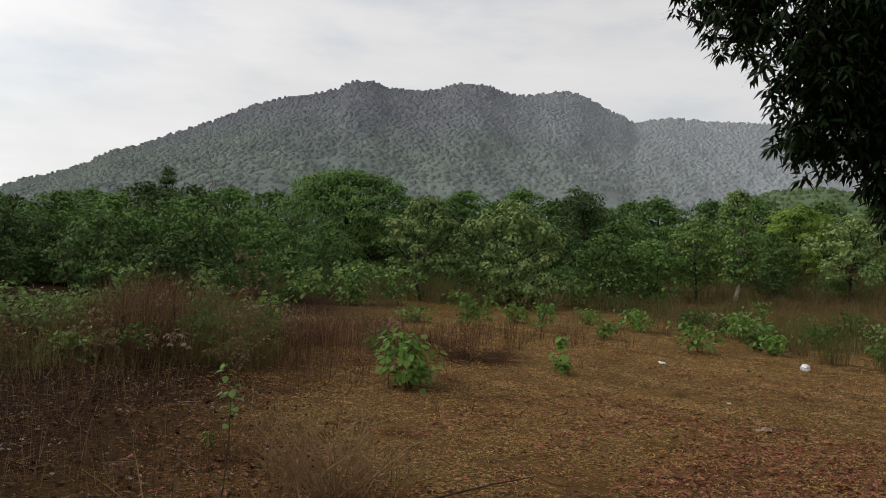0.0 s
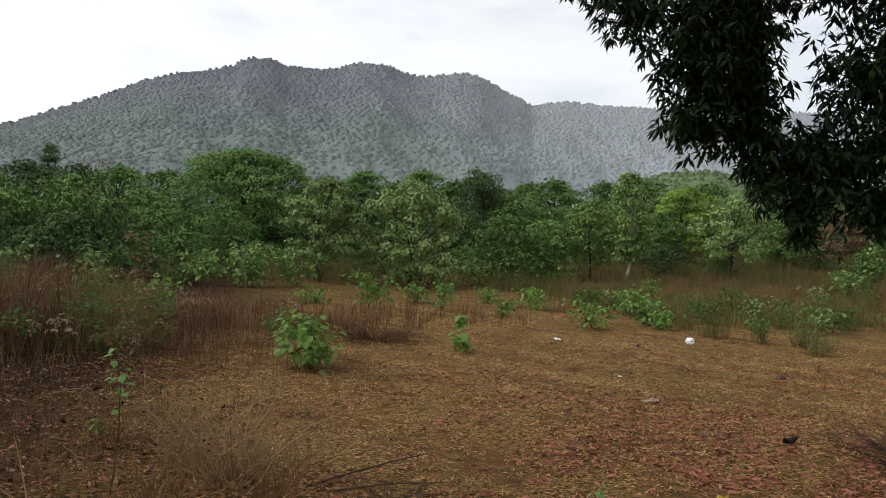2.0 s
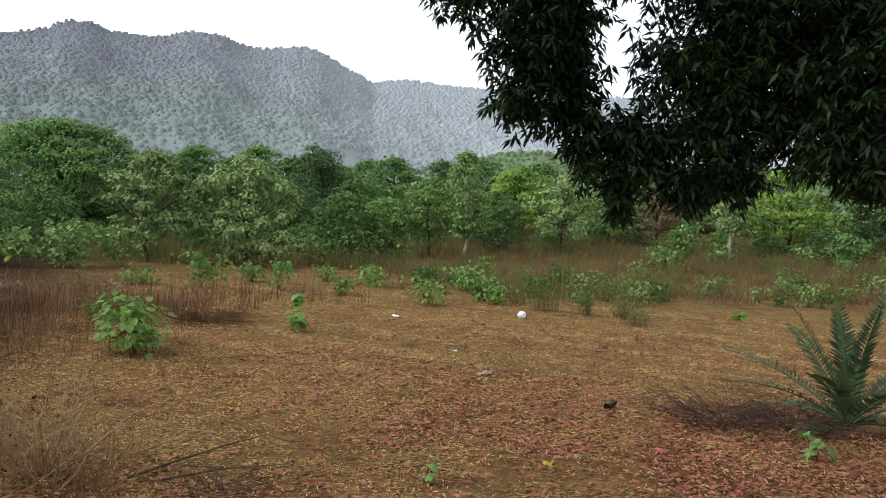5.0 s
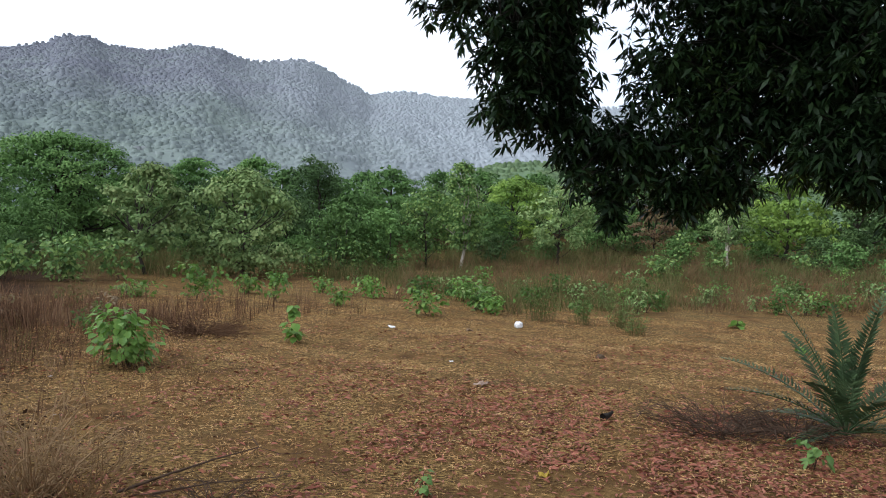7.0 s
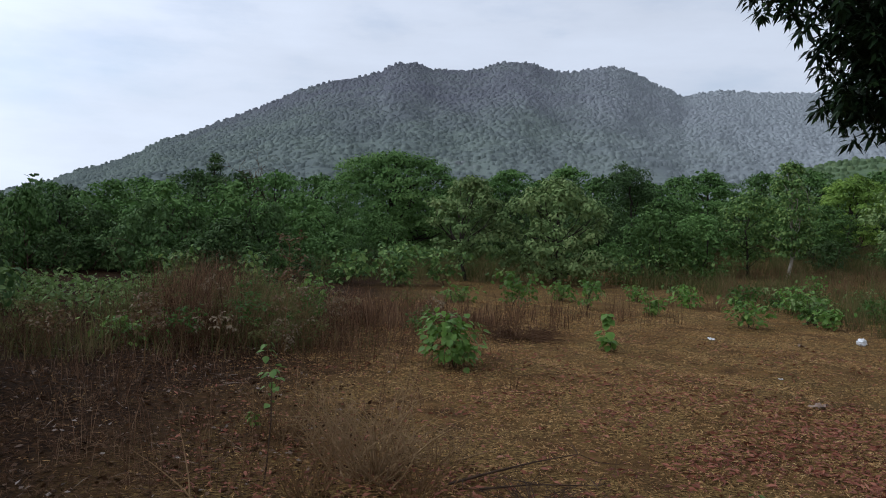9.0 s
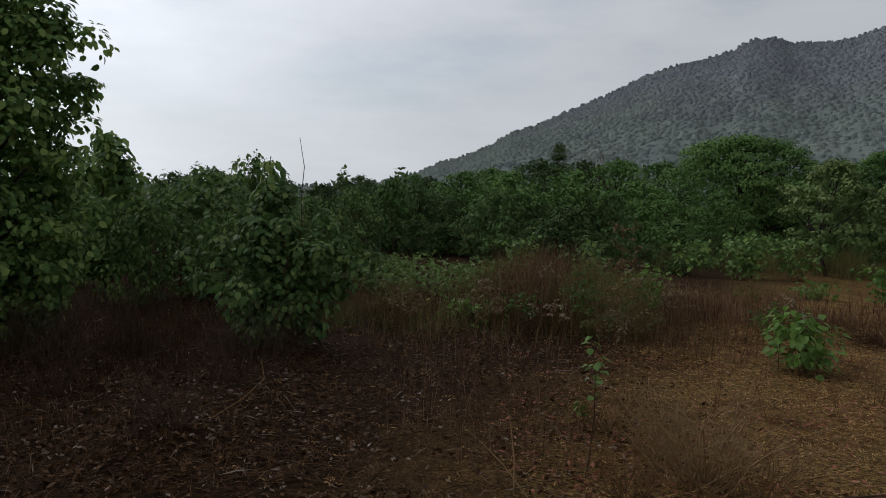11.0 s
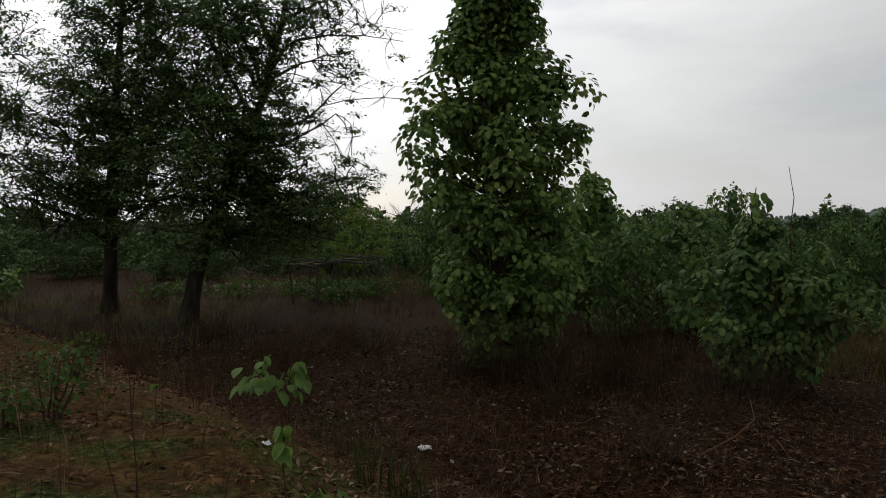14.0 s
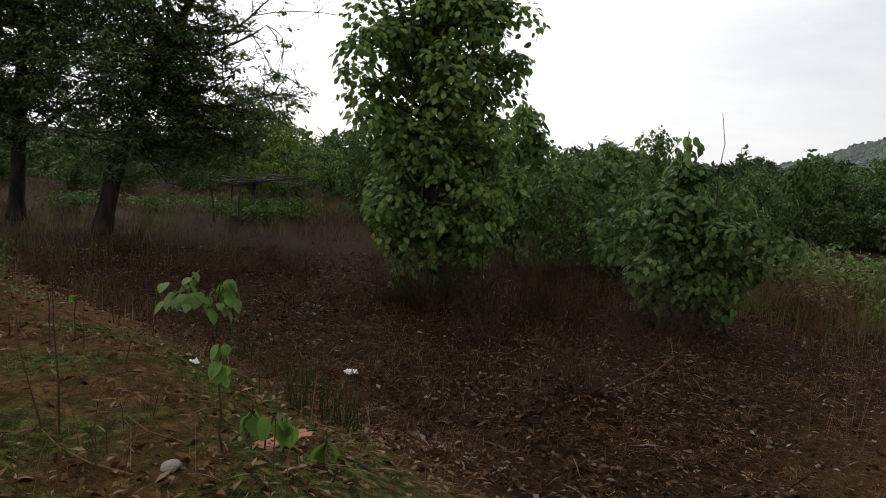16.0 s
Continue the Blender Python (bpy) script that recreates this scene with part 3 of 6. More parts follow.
def hill(name, label, ridge, near, crest, back, mat, seed, gully, canopy, steps=420, rows=70):
    """A long hill: crest heights by bearing, falling to a foot nearer the field and away behind. Distances by bearing too."""
    az = np.linspace(ridge[0][0], ridge[-1][0], steps)
    el = np.interp(az, *zip(*ridge))
    el = np.convolve(np.pad(el, 1, mode="edge"), np.ones(3) / 3, "valid")
    near, crest, back = (np.interp(az, *zip(*d))[:, None] for d in (near, crest, back))
    top = np.maximum(np.tan(np.radians(el))[:, None] * crest + EYE_Z - canopy, 1.0)
    t = np.linspace(0, 1.45, rows)[None]
    D = np.where(t <= 1, near + (crest - near) * t, crest + (back - crest) * (t - 1) / 0.45)
    fall = np.where(t <= 1, 0.10 * t + 0.9 * t ** 1.25, 1 - 0.9 * (np.maximum(t - 1, 0) / 0.45) ** 1.2)
    A = np.broadcast_to(np.radians(az)[:, None], D.shape)
    X, Y = -np.sin(A) * D, np.cos(A) * D
    uneven = np.sin(A * 29 + seed + D * 0.009) + 0.6 * np.sin(A * 67 + D * 0.021 + seed) + 0.5 * np.sin(A * 113 - D * 0.033) + 0.5 * np.sin(D * 0.03 + A * 21)
    Z = top * fall + gully * uneven * np.sin(np.clip(t, 0, 1) * np.pi) * np.minimum(top / 60, 1) - 0.5
    surface = np.stack([X, Y, Z], -1)
    i, j = np.meshgrid(np.arange(steps - 1), np.arange(rows - 1), indexing="ij")
    F = np.stack([i * rows + j, i * rows + j + 1, (i + 1) * rows + j + 1, (i + 1) * rows + j], -1).reshape(-1, 4)
    tagged(new(name, mesh_from(name, surface.reshape(-1, 3), F, mat, True)), label, "hill", kind="structure")
    return surface


def woods(name, label, surface, count, size, mat, seed, rise=(0.01, 1.08), span=(0.0, 1.0), tall=0.8):
    """Tree heads over a hillside, each a small uneven rounded crown."""
    rng = np.random.default_rng(seed)
    na, nd = surface.shape[:2]
    crest = (nd - 1) / 1.45
    a = rng.uniform(span[0] * (na - 2), span[1] * (na - 2), count)
    d = np.sqrt(rng.uniform(rise[0] ** 2, rise[1] ** 2, count)) * crest
    ia, idd = a.astype(int), d.astype(int)
    fa, fd = (a - ia)[:, None], (d - idd)[:, None]
    P = (surface[ia, idd] * (1 - fa) + surface[ia + 1, idd] * fa) * (1 - fd) + surface[ia, idd + 1] * fd
    s = size * rng.uniform(0.45, 1.4, count) ** 1.3
    turn = np.arange(6) / 6 * 2 * np.pi
    ring = np.stack([np.cos(turn), np.sin(turn), np.zeros(6)], 1)
    shape = np.concatenate([ring + [0, 0, -0.6], ring * 0.62 + [0, 0, tall * 0.8], [[0, 0, tall]]])
    V = shape[None] * s[:, None, None] * rng.uniform(0.75, 1.25, (count, len(shape), 1)) + P[:, None]
    k = np.arange(6)
    n = (k + 1) % 6
    tri = np.concatenate([np.stack([k, n, 6 + n], 1), np.stack([k, 6 + n, 6 + k], 1), np.stack([6 + k, 6 + n, np.full(6, 12)], 1)])
    F = (tri[None] + (np.arange(count) * len(shape))[:, None, None]).reshape(-1, 3)
    return tagged(new(name, mesh_from(name, V.reshape(-1, 3), F, mat, True)), label, "trees", kind="stuff")


RIDGE = [(-75, 4.2), (-55, 6.6), (-42, 8.1), (-30, 8.8), (-21.1, 9.0), (-17.8, 9.16), (-15.4, 9.3), (-14.2, 9.15), (-13.0, 8.93), (-12.1, 9.5), (-11.2, 9.8), (-10.1, 10.34), (-9.3, 10.75), (-8.6, 10.94), (-7.6, 10.97), (-6.1, 10.68),
         (-4.5, 10.62), (-3.5, 10.85), (-2.2, 11.26), (-1.2, 11.28), (-0.3, 11.18), (0.8, 10.85), (2.0, 10.62), (4.5, 10.58), (5.2, 10.85), (5.9, 11.02), (6.9, 10.92), (7.5, 10.76), (8.1, 10.3), (9.2, 9.95), (11.6, 9.44),
         (14.0, 8.62), (16.6, 7.30), (19.5, 6.05), (21.1, 5.25), (22.9, 4.68), (24.6, 3.62), (26.6, 2.80), (28.0, 2.40), (29.6, 1.62), (30.9, 1.22), (32.7, 0.86), (35.5, 0.55), (40, 0.35), (60, 0.3)]
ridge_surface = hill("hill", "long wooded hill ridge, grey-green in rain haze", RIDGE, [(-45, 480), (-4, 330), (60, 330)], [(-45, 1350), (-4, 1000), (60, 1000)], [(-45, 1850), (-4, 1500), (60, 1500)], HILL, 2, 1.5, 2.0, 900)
LOW_RIDGE = [(-75, 3.0), (-50, 3.4), (-38, 4.2), (-30, 4.6), (-27, 4.8), (-25.2, 5.12), (-23.5, 5.0), (-21.5, 4.55), (-20, 3.75), (-18.9, 3.0), (-17, 2.2), (-12, 0.6)]
low_surface = hill("low_hill", "low green wooded hillock behind the trees", LOW_RIDGE, [(0, 190)], [(0, 300)], [(0, 420)], NEAR_HILL, 8, 1.0, 1.2, 260, 50)
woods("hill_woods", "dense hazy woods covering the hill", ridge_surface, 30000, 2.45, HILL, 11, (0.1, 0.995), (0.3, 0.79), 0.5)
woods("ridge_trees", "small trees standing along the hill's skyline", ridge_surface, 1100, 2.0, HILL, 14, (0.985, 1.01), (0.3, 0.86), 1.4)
woods("low_hill_woods", "green woods covering the low hillock", low_surface, 6000, 1.05, NEAR_WOODS, 13)


# ---- forest behind the field ----
def polar(az, d):
    return -math.sin(radians(az)) * d, math.cos(radians(az)) * d


DOME = [(0, 0.55), (0.15, 0.9), (0.35, 1.0), (0.6, 0.9), (0.8, 0.7), (0.93, 0.42), (1, 0.1)]
BROAD_DOME = [(0, 0.75), (0.2, 0.98), (0.45, 1.0), (0.65, 0.93), (0.8, 0.78), (0.92, 0.52), (1, 0.16)]
OVAL = [(0, 0.35), (0.2, 0.8), (0.45, 1.0), (0.7, 0.85), (0.9, 0.45), (1, 0.08)]
SPIRE = [(0, 0.6), (0.25, 1.0), (0.5, 0.8), (0.75, 0.5), (1, 0.08)]
UPRIGHT = [(0, 0.3), (0.2, 0.85), (0.4, 1.0), (0.6, 0.85), (0.8, 0.55), (1, 0.06)]

x, y = polar(6.9, 56)
tree("dome_tree", x, y, "broad domed tree with layered fresh green foliage", 21, 7.2, 0.4, 10.4, BROAD_DOME, 400, 48, 0.29, 0.72, 0.45, FOREST, trunk_r=0.25, limbs=30, inner=0.55)
x, y = polar(1.4, 38)
tree("teak_tree", x, y, "spreading dusty-green teak tree with a bare lower trunk", 22, 4.8, 0.9, 3.9, OVAL, 74, 64, 0.19, 0.36, 0.75, TEAK_PALE, trunk_r=0.09, shape=OVATE, limbs=26, wide=0.7, inner=0.5)
x, y = polar(-4.9, 39)
tree("teak_tree", x, y, "wide dusty-green teak tree with a low crown", 23, 4.9, 0.3, 5.2, DOME, 120, 60, 0.19, 0.38, 0.75, TEAK_PALE, trunk_r=0.10, shape=OVATE, limbs=30, wide=0.7, inner=0.5)
x, y = polar(-9.7, 60)
tree("dark_tree", x, y, "dense dark green tree rising over its neighbours", 24, 7.2, 0.5, 5.2, DOME, 150, 40, 0.28, 0.6, 0.5, FOREST_DARK, trunk_r=0.18)
x, y = polar(-20.3, 47)
tree("slim_teak_tree", x, y, "slim upright teak tree with a pale bare stem", 25, 6.4, 1.3, 2.7, UPRIGHT, 120, 40, 0.18, 0.32, 0.8, TEAK, PALE_BARK, 0.10, shape=OVATE, limbs=18, wide=0.75)
x, y = polar(-17.9, 48)
tree("teak_tree", x, y, "young teak tree with a rounded grey-green crown", 26, 4.7, 1.1, 3.4, OVAL, 70, 32, 0.2, 0.38, 0.7, TEAK, trunk_r=0.07, shape=OVATE, limbs=16, wide=0.75)
x, y = polar(-27.2, 50)
tree("teak_tree", x, y, "pale yellow-green teak tree with a short trunk", 27, 4.7, 1.3, 4.4, DOME, 50, 54, 0.2, 0.46, 0.6, TEAK_PALE, trunk_r=0.09, shape=OVATE, limbs=18, wide=0.75)
x, y = polar(-24.0, 62)
tree("forest_tree", x, y, "fresh yellow-green tree at the wood's edge", 28, 5.0, 0.5, 6.0, DOME, 140, 44, 0.27, 0.5, 0.45, FOREST_YELLOW, trunk_r=0.15)
x, y = polar(-38.7, 52)
tree("teak_tree", x, y, "small dusty teak tree on a thin pale trunk", 29, 4.2, 1.5, 2.6, OVAL, 50, 32, 0.2, 0.4, 0.7, TEAK_PALE, PALE_BARK, 0.09, shape=OVATE, limbs=14, wide=0.75)
x, y = polar(-42.2, 56)
tree("forest_tree", x, y, "bright fresh-green tree with large drooping leaves", 30, 5.6, 0.8, 6.8, DOME, 110, 32, 0.26, 0.55, 0.5, FOREST_YELLOW, trunk_r=0.14, shape=OVATE, wide=0.7)
x, y = polar(-33.9, 56)
tree("browning_tree", x, y, "small tree with browning dry leaves", 31, 3.6, 0.8, 3.0, OVAL, 60, 30, 0.24, 0.36, 0.7, BROWNING, trunk_r=0.07)
x, y = polar(-15.0, 66)
tree("forest_tree", x, y, "flat-topped forest tree in light green leaf", 32, 6.2, 0.8, 8.0, DOME, 160, 40, 0.28, 0.55, 0.35, FOREST, trunk_r=0.16)
x, y = polar(-1.6, 64)
tree("forest_tree", x, y, "green forest tree with layered branches", 33, 6.9, 0.8, 8.5, DOME, 170, 42, 0.28, 0.55, 0.35, FOREST, trunk_r=0.17)
x, y = polar(-5.6, 70)
tree("forest_tree", x, y, "bright green forest tree", 34, 7.6, 0.8, 7.0, OVAL, 150, 42, 0.28, 0.55, 0.4, FOREST, trunk_r=0.17)
x, y = polar(19.3, 74)
tree("pointed_tree", x, y, "narrow dark pointed tree above the wood", 35, 7.9, 1.0, 3.0, SPIRE, 90, 40, 0.26, 0.45, 0.6, FOREST_DARK, trunk_r=0.14)
x, y = polar(15.0, 62)
wide_tree = tree("forest_tree", x, y, "green scrubby forest tree", 36, 5.9, 0.5, 7.5, DOME, 150, 25, 0.29, 0.5, 0.45, FOREST, trunk_r=0.15, dense=0.95)
x, y = polar(20.5, 66)
dull_tree = tree("forest_tree", x, y, "dull olive forest tree", 37, 6.0, 0.4, 8.0, DOME, 150, 25, 0.29, 0.5, 0.5, FOREST_DARK, trunk_r=0.15, dense=0.95)
x, y = polar(26.0, 52)
round_tree = tree("forest_tree", x, y, "rounded bushy tree in the thicket", 38, 4.4, 0.2, 6.0, DOME, 140, 24, 0.265, 0.42, 0.6, FOREST, trunk_r=0.1, stems=3, dense=0.95)


def bare_tree(x, y, height, seed, label, spread=0.5, bark=BARK, r=0.07, count=26, name="bare_tree"):
    """A leafless tree: trunk and forked thin branches."""
    rng = np.random.default_rng(seed)
    ob = thing(name, x, y, label, "tree")
    line = bowed((0, 0, -0.1), (0, 0, height * 0.7), rng, 0.05, 8)
    wood = [tube(line, np.linspace(r, r * 0.4, 8), 6)]
    for _ in range(count):
        s = line[rng.integers(2, 8)]
        e = s + np.array([*rng.normal(0, spread * height * 0.35, 2), rng.uniform(0.15, 0.42) * height])
        p = bowed(s, e, rng, 0.1, 6)
        wood.append(tube(p, np.linspace(r * 0.4, r * 0.08, 6), 4))
        for _ in range(3):
            q = p[rng.integers(2, 6)]
            wood.append(tube(bowed(q, q + np.array([*rng.normal(0, 0.12 * height, 2), rng.uniform(0.02, 0.16) * height]), rng, 0.1, 4), np.linspace(r * 0.15, r * 0.05, 4), 3))
    part("trunk", joined(wood), bark, ob, smooth=True)
    return ob


x, y = polar(16.6, 64)
bare_tree(x, y, 7.0, 40, "leafless grey-brown tree among the forest trees", 0.7, DARK_TWIG, 0.09, 40)

# thicket: copies of the forest trees fill the wood's depth
LEFT_WOOD = [(dull_tree, 28.5, 66, 0.72), (wide_tree, 29.5, 86, 0.85), (dull_tree, 33.0, 95, 0.75), (dull_tree, 29.0, 42, 0.55), (dull_tree, 31.5, 52, 0.59), (dull_tree, 34.5, 60, 0.63),
    (dull_tree, 36.0, 44, 0.55), (dull_tree, 38.5, 50, 0.59), (dull_tree, 41.0, 40, 0.58), (dull_tree, 43.5, 46, 0.67), (dull_tree, 46.0, 38, 0.59), (dull_tree, 33.5, 46, 0.52),
    (wide_tree, 42.0, 100, 0.8), (dull_tree, 54.0, 85, 0.8), (dull_tree, 66.5, 80, 0.8), (dull_tree, 84.0, 100, 0.8), (dull_tree, 96.0, 90, 0.85), (dull_tree, 72.5, 76, 0.75),
    (dull_tree, 79.0, 70, 0.7), (dull_tree, 88.5, 58, 0.65), (dull_tree, 92.5, 62, 0.75), (dull_tree, 100.5, 70, 0.8), (dull_tree, 104.0, 60, 0.8)]
MIDDLE_WOOD = [(wide_tree, 12.0, 70, 1.05), (wide_tree, 24.0, 78, 0.95), (dull_tree, 17.5, 80, 1.1), (round_tree, 22.5, 44, 0.95), (round_tree, 18.0, 46, 1.0), (round_tree, 13.5, 48, 0.9),
    (wide_tree, -3.6, 60, 1.0), (wide_tree, -7.8, 65, 1.1), (dull_tree, -6.2, 57, 0.85), (wide_tree, 0.9, 62, 1.0), (wide_tree, 3.5, 74, 0.95), (dull_tree, -2.0, 50, 0.75),
    (dull_tree, -8.0, 52, 0.72), (round_tree, 8.0, 47, 0.7), (dull_tree, 5.2, 60, 0.8)]
RIGHT_WOOD = [(wide_tree, -11.0, 66, 1.0), (wide_tree, -13.2, 74, 1.05), (wide_tree, -21.5, 66, 0.95), (wide_tree, -25.5, 74, 0.9), (wide_tree, -12.5, 58, 0.8), (wide_tree, -18.5, 74, 0.95),
    (round_tree, -11.5, 46, 0.85), (round_tree, -14.5, 47, 0.8), (round_tree, -22.5, 56, 0.8), (wide_tree, -29.5, 70, 0.95), (dull_tree, -33.0, 74, 0.95), (wide_tree, -36.5, 72, 0.9),
    (round_tree, -30.5, 58, 0.85), (dull_tree, -46.5, 62, 0.95), (wide_tree, -50.0, 66, 1.0), (dull_tree, -40.0, 76, 1.0), (wide_tree, -54.0, 60, 0.9)]
rng = np.random.default_rng(5)
for source, az, d, s in LEFT_WOOD + MIDDLE_WOOD + RIGHT_WOOD:
    x, y = polar(az, d)
    copy_thing(source, pose(x, y, float(ground_z(x, y)), 0, 0, rng.uniform(0, 360)) @ Matrix.Diagonal((s * rng.uniform(0.9, 1.1), s * rng.uniform(0.9, 1.1), s, 1)))
thicket = tree("thicket_bush", *polar(24.0, 40), "dense dark green bush at the wood's foot", 42, 2.3, 0.05, 3.6, OVAL, 80, 16, 0.24, 0.34, 0.8, FOREST_DARK, DARK_TWIG, 0.05, 0.3, category="bush", group="thicket", stems=4, limbs=9, ragged=1.8, dense=1.0)
light_bush = tree("thicket_bush", *polar(11.0, 40), "light green bush at the wood's foot", 43, 2.0, 0.05, 3.2, OVAL, 80, 16, 0.24, 0.34, 0.8, FOREST, DARK_TWIG, 0.05, 0.3, category="bush", group="thicket", stems=4, limbs=9, ragged=1.8, dense=1.0)
for k in range(46):
    az = 36 - k * 0.82 + rng.uniform(-0.4, 0.4)
    d = rng.uniform(33, 46) if az > 9 else rng.uniform(41, 50)
    x, y = polar(az, d)
    s = rng.uniform(0.5, 1.0) * (1.0 if az > 15 else 0.6)
    if -8 < az < 9 and k % 3:
        continue
    copy_thing(thicket if rng.random() < (0.4 if az < 15 else 0.85) else light_bush, pose(x, y, float(ground_z(x, y)), 0, 0, rng.uniform(0, 360)) @ Matrix.Diagonal((s, s * rng.uniform(0.7, 1.2), s * rng.uniform(0.8, 1.9), 1)))
for k in range(17):
    az = -3 - k * 2.9 + rng.uniform(-0.8, 0.8)
    x, y = polar(az, rng.uniform(50, 60))
    s = rng.uniform(0.6, 1.1)
    copy_thing(thicket if rng.random() < 0.4 else light_bush, pose(x, y, float(ground_z(x, y)), 0, 0, rng.uniform(0, 360)) @ Matrix.Scale(s, 4))
for k in range(22):
    az = 58 + k * 2.0 + rng.uniform(-0.6, 0.6)
    x, y = polar(az, rng.uniform(42, 64))
    s = rng.uniform(0.7, 1.25)
    copy_thing(thicket, pose(x, y, float(ground_z(x, y)), 0, 0, rng.uniform(0, 360)) @ Matrix.Scale(s, 4))
x, y = polar(33.5, 150)
tree("far_tree", x, y, "lone dark tree on the far skyline", 41, 6.0, 1.2, 6.0, OVAL, 50, 26, 0.5, 0.8, 0.5, FOREST_DARK, trunk_r=0.2)


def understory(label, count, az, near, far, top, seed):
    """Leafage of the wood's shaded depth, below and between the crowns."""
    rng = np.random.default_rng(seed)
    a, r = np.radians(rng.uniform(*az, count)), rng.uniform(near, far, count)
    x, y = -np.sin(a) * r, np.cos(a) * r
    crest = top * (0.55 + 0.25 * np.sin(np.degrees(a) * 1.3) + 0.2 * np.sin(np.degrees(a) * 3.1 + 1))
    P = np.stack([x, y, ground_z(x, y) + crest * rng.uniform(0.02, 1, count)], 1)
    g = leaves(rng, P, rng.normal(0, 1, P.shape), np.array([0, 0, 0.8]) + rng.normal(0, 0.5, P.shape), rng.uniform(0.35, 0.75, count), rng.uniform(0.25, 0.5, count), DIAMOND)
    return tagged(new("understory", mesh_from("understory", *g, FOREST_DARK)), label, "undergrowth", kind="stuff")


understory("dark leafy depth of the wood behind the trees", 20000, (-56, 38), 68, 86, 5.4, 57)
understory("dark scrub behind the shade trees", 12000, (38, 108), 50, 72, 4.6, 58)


# ---- tall leafy teak, and the shrub with a bare pole beside it ----
TEAK_FORM = [(0, 0.22), (0.08, 0.36), (0.15, 0.6), (0.27, 0.82), (0.42, 0.88), (0.53, 1.0), (0.62, 0.86), (0.71, 0.76), (0.78, 0.56), (0.86, 0.40), (0.95, 0.32), (1, 0.16)]
tree("tall_teak_tree", -13.3, 9.1, "tall leafy teak tree clothed almost to the ground", 50, 7.8, 0.15, 3.5, TEAK_FORM, 330, 72, 0.145, 0.34, 0.95, TEAK, BARK, 0.12, 0.55, BROAD, limbs=60, wide=0.85, inner=0.25, ragged=1.0, lean=(-0.1, -0.25))
tree("shrub", -9.5, 12.1, "dense large-leaved shrub with green leaves coloured as in shade", 51, 2.9, 0.1, 2.4, OVAL, 110, 56, 0.14, 0.3, 0.9, TEAK_SHADED, DARK_TWIG, 0.05, 0.5, BROAD, category="shrub", stems=5, limbs=30, wide=0.8, inner=0.15, ragged=1.8)
rng = np.random.default_rng(52)
sprig = thing("sapling", -9.6, 12.0, "tall teak shoot rising out of the shrub", "sapling")
part("stem", tube(bowed((0, 0, 0), (0, 0, 3.6), rng, 0.02, 8), np.linspace(0.025, 0.008, 8), 5), DARK_TWIG, sprig, smooth=True)
C = np.array([(0.0, 0, 3.2), (0.12, 0, 3.4), (-0.12, 0.05, 3.45), (0.0, 0.05, 3.1), (-0.2, 0, 2.95), (0.2, 0.1, 2.9), (0, 0, 2.7)])
part("foliage", clumps(rng, C, 0.13, 5, 0.9, 0.24, 0.18, 0.8, BROAD), TEAK, sprig)
dead_pole = thing("dead_stem", -9.1, 12.15, "thin bare upright stem rising above the shrub", "stem")
part("stem", tube(bowed((0, 0, 0), (0.05, 0, 3.95), rng, 0.006, 8), np.linspace(0.022, 0.005, 8), 5), DARK_TWIG, dead_pole, smooth=True)
hedge = tree("shrub", -15.5, 16.3, "leafy teak bush in the scrub row", 53, 3.4, 0.1, 3.4, DOME, 100, 16, 0.19, 0.36, 0.8, TEAK_SHADED, DARK_TWIG, 0.05, 0.5, OVATE, category="shrub", group="scrub row", stems=4, limbs=20, wide=0.75, ragged=2.2)
x, y = polar(49.7, 22)
tree("young_teak_tree", x, y, "young teak tree standing behind the scrub", 54, 4.1, 0.6, 2.2, UPRIGHT, 70, 16, 0.24, 0.3, 0.9, TEAK, DARK_TWIG, 0.06, 0.5, BROAD, limbs=18, wide=0.75)
for az, d, s in [(53.5, 26, 1.0), (46.5, 27, 0.95), (43.0, 24, 0.85), (40.5, 30, 1.0), (50.5, 31, 1.05), (36.5, 33, 0.95), (38.5, 24, 0.7), (47.5, 21, 0.7), (56.5, 30, 1.0), (33.5, 34, 0.85), (60.5, 34, 1.0), (44.8, 33, 1.1)]:
    x, y = polar(az, d)
    copy_thing(hedge, pose(x, y, float(ground_z(x, y)), 0, 0, az * 37) @ Matrix.Diagonal((s * 0.85, s * 0.85, s * (0.72 + 0.5 * abs(math.sin(az * 1.9))), 1)))
x, y = polar(67.9, 38)
tree("light_green_tree", x, y, "light green bushy tree behind the pole rack", 55, 4.4, 0.8, 5.4, OVAL, 110, 34, 0.22, 0.42, 0.6, FOREST_YELLOW, trunk_r=0.08)
x, y = polar(62.0, 46)
copy_thing(round_tree, pose(x, y, float(ground_z(x, y)), 0, 0, 30) @ Matrix.Scale(0.85, 4))
x, y = polar(63.4, 75)
bare_tree(x, y, 4.6, 56, "grey leafless tree on the skyline", 0.9, GREY_POLE, 0.09, 50)


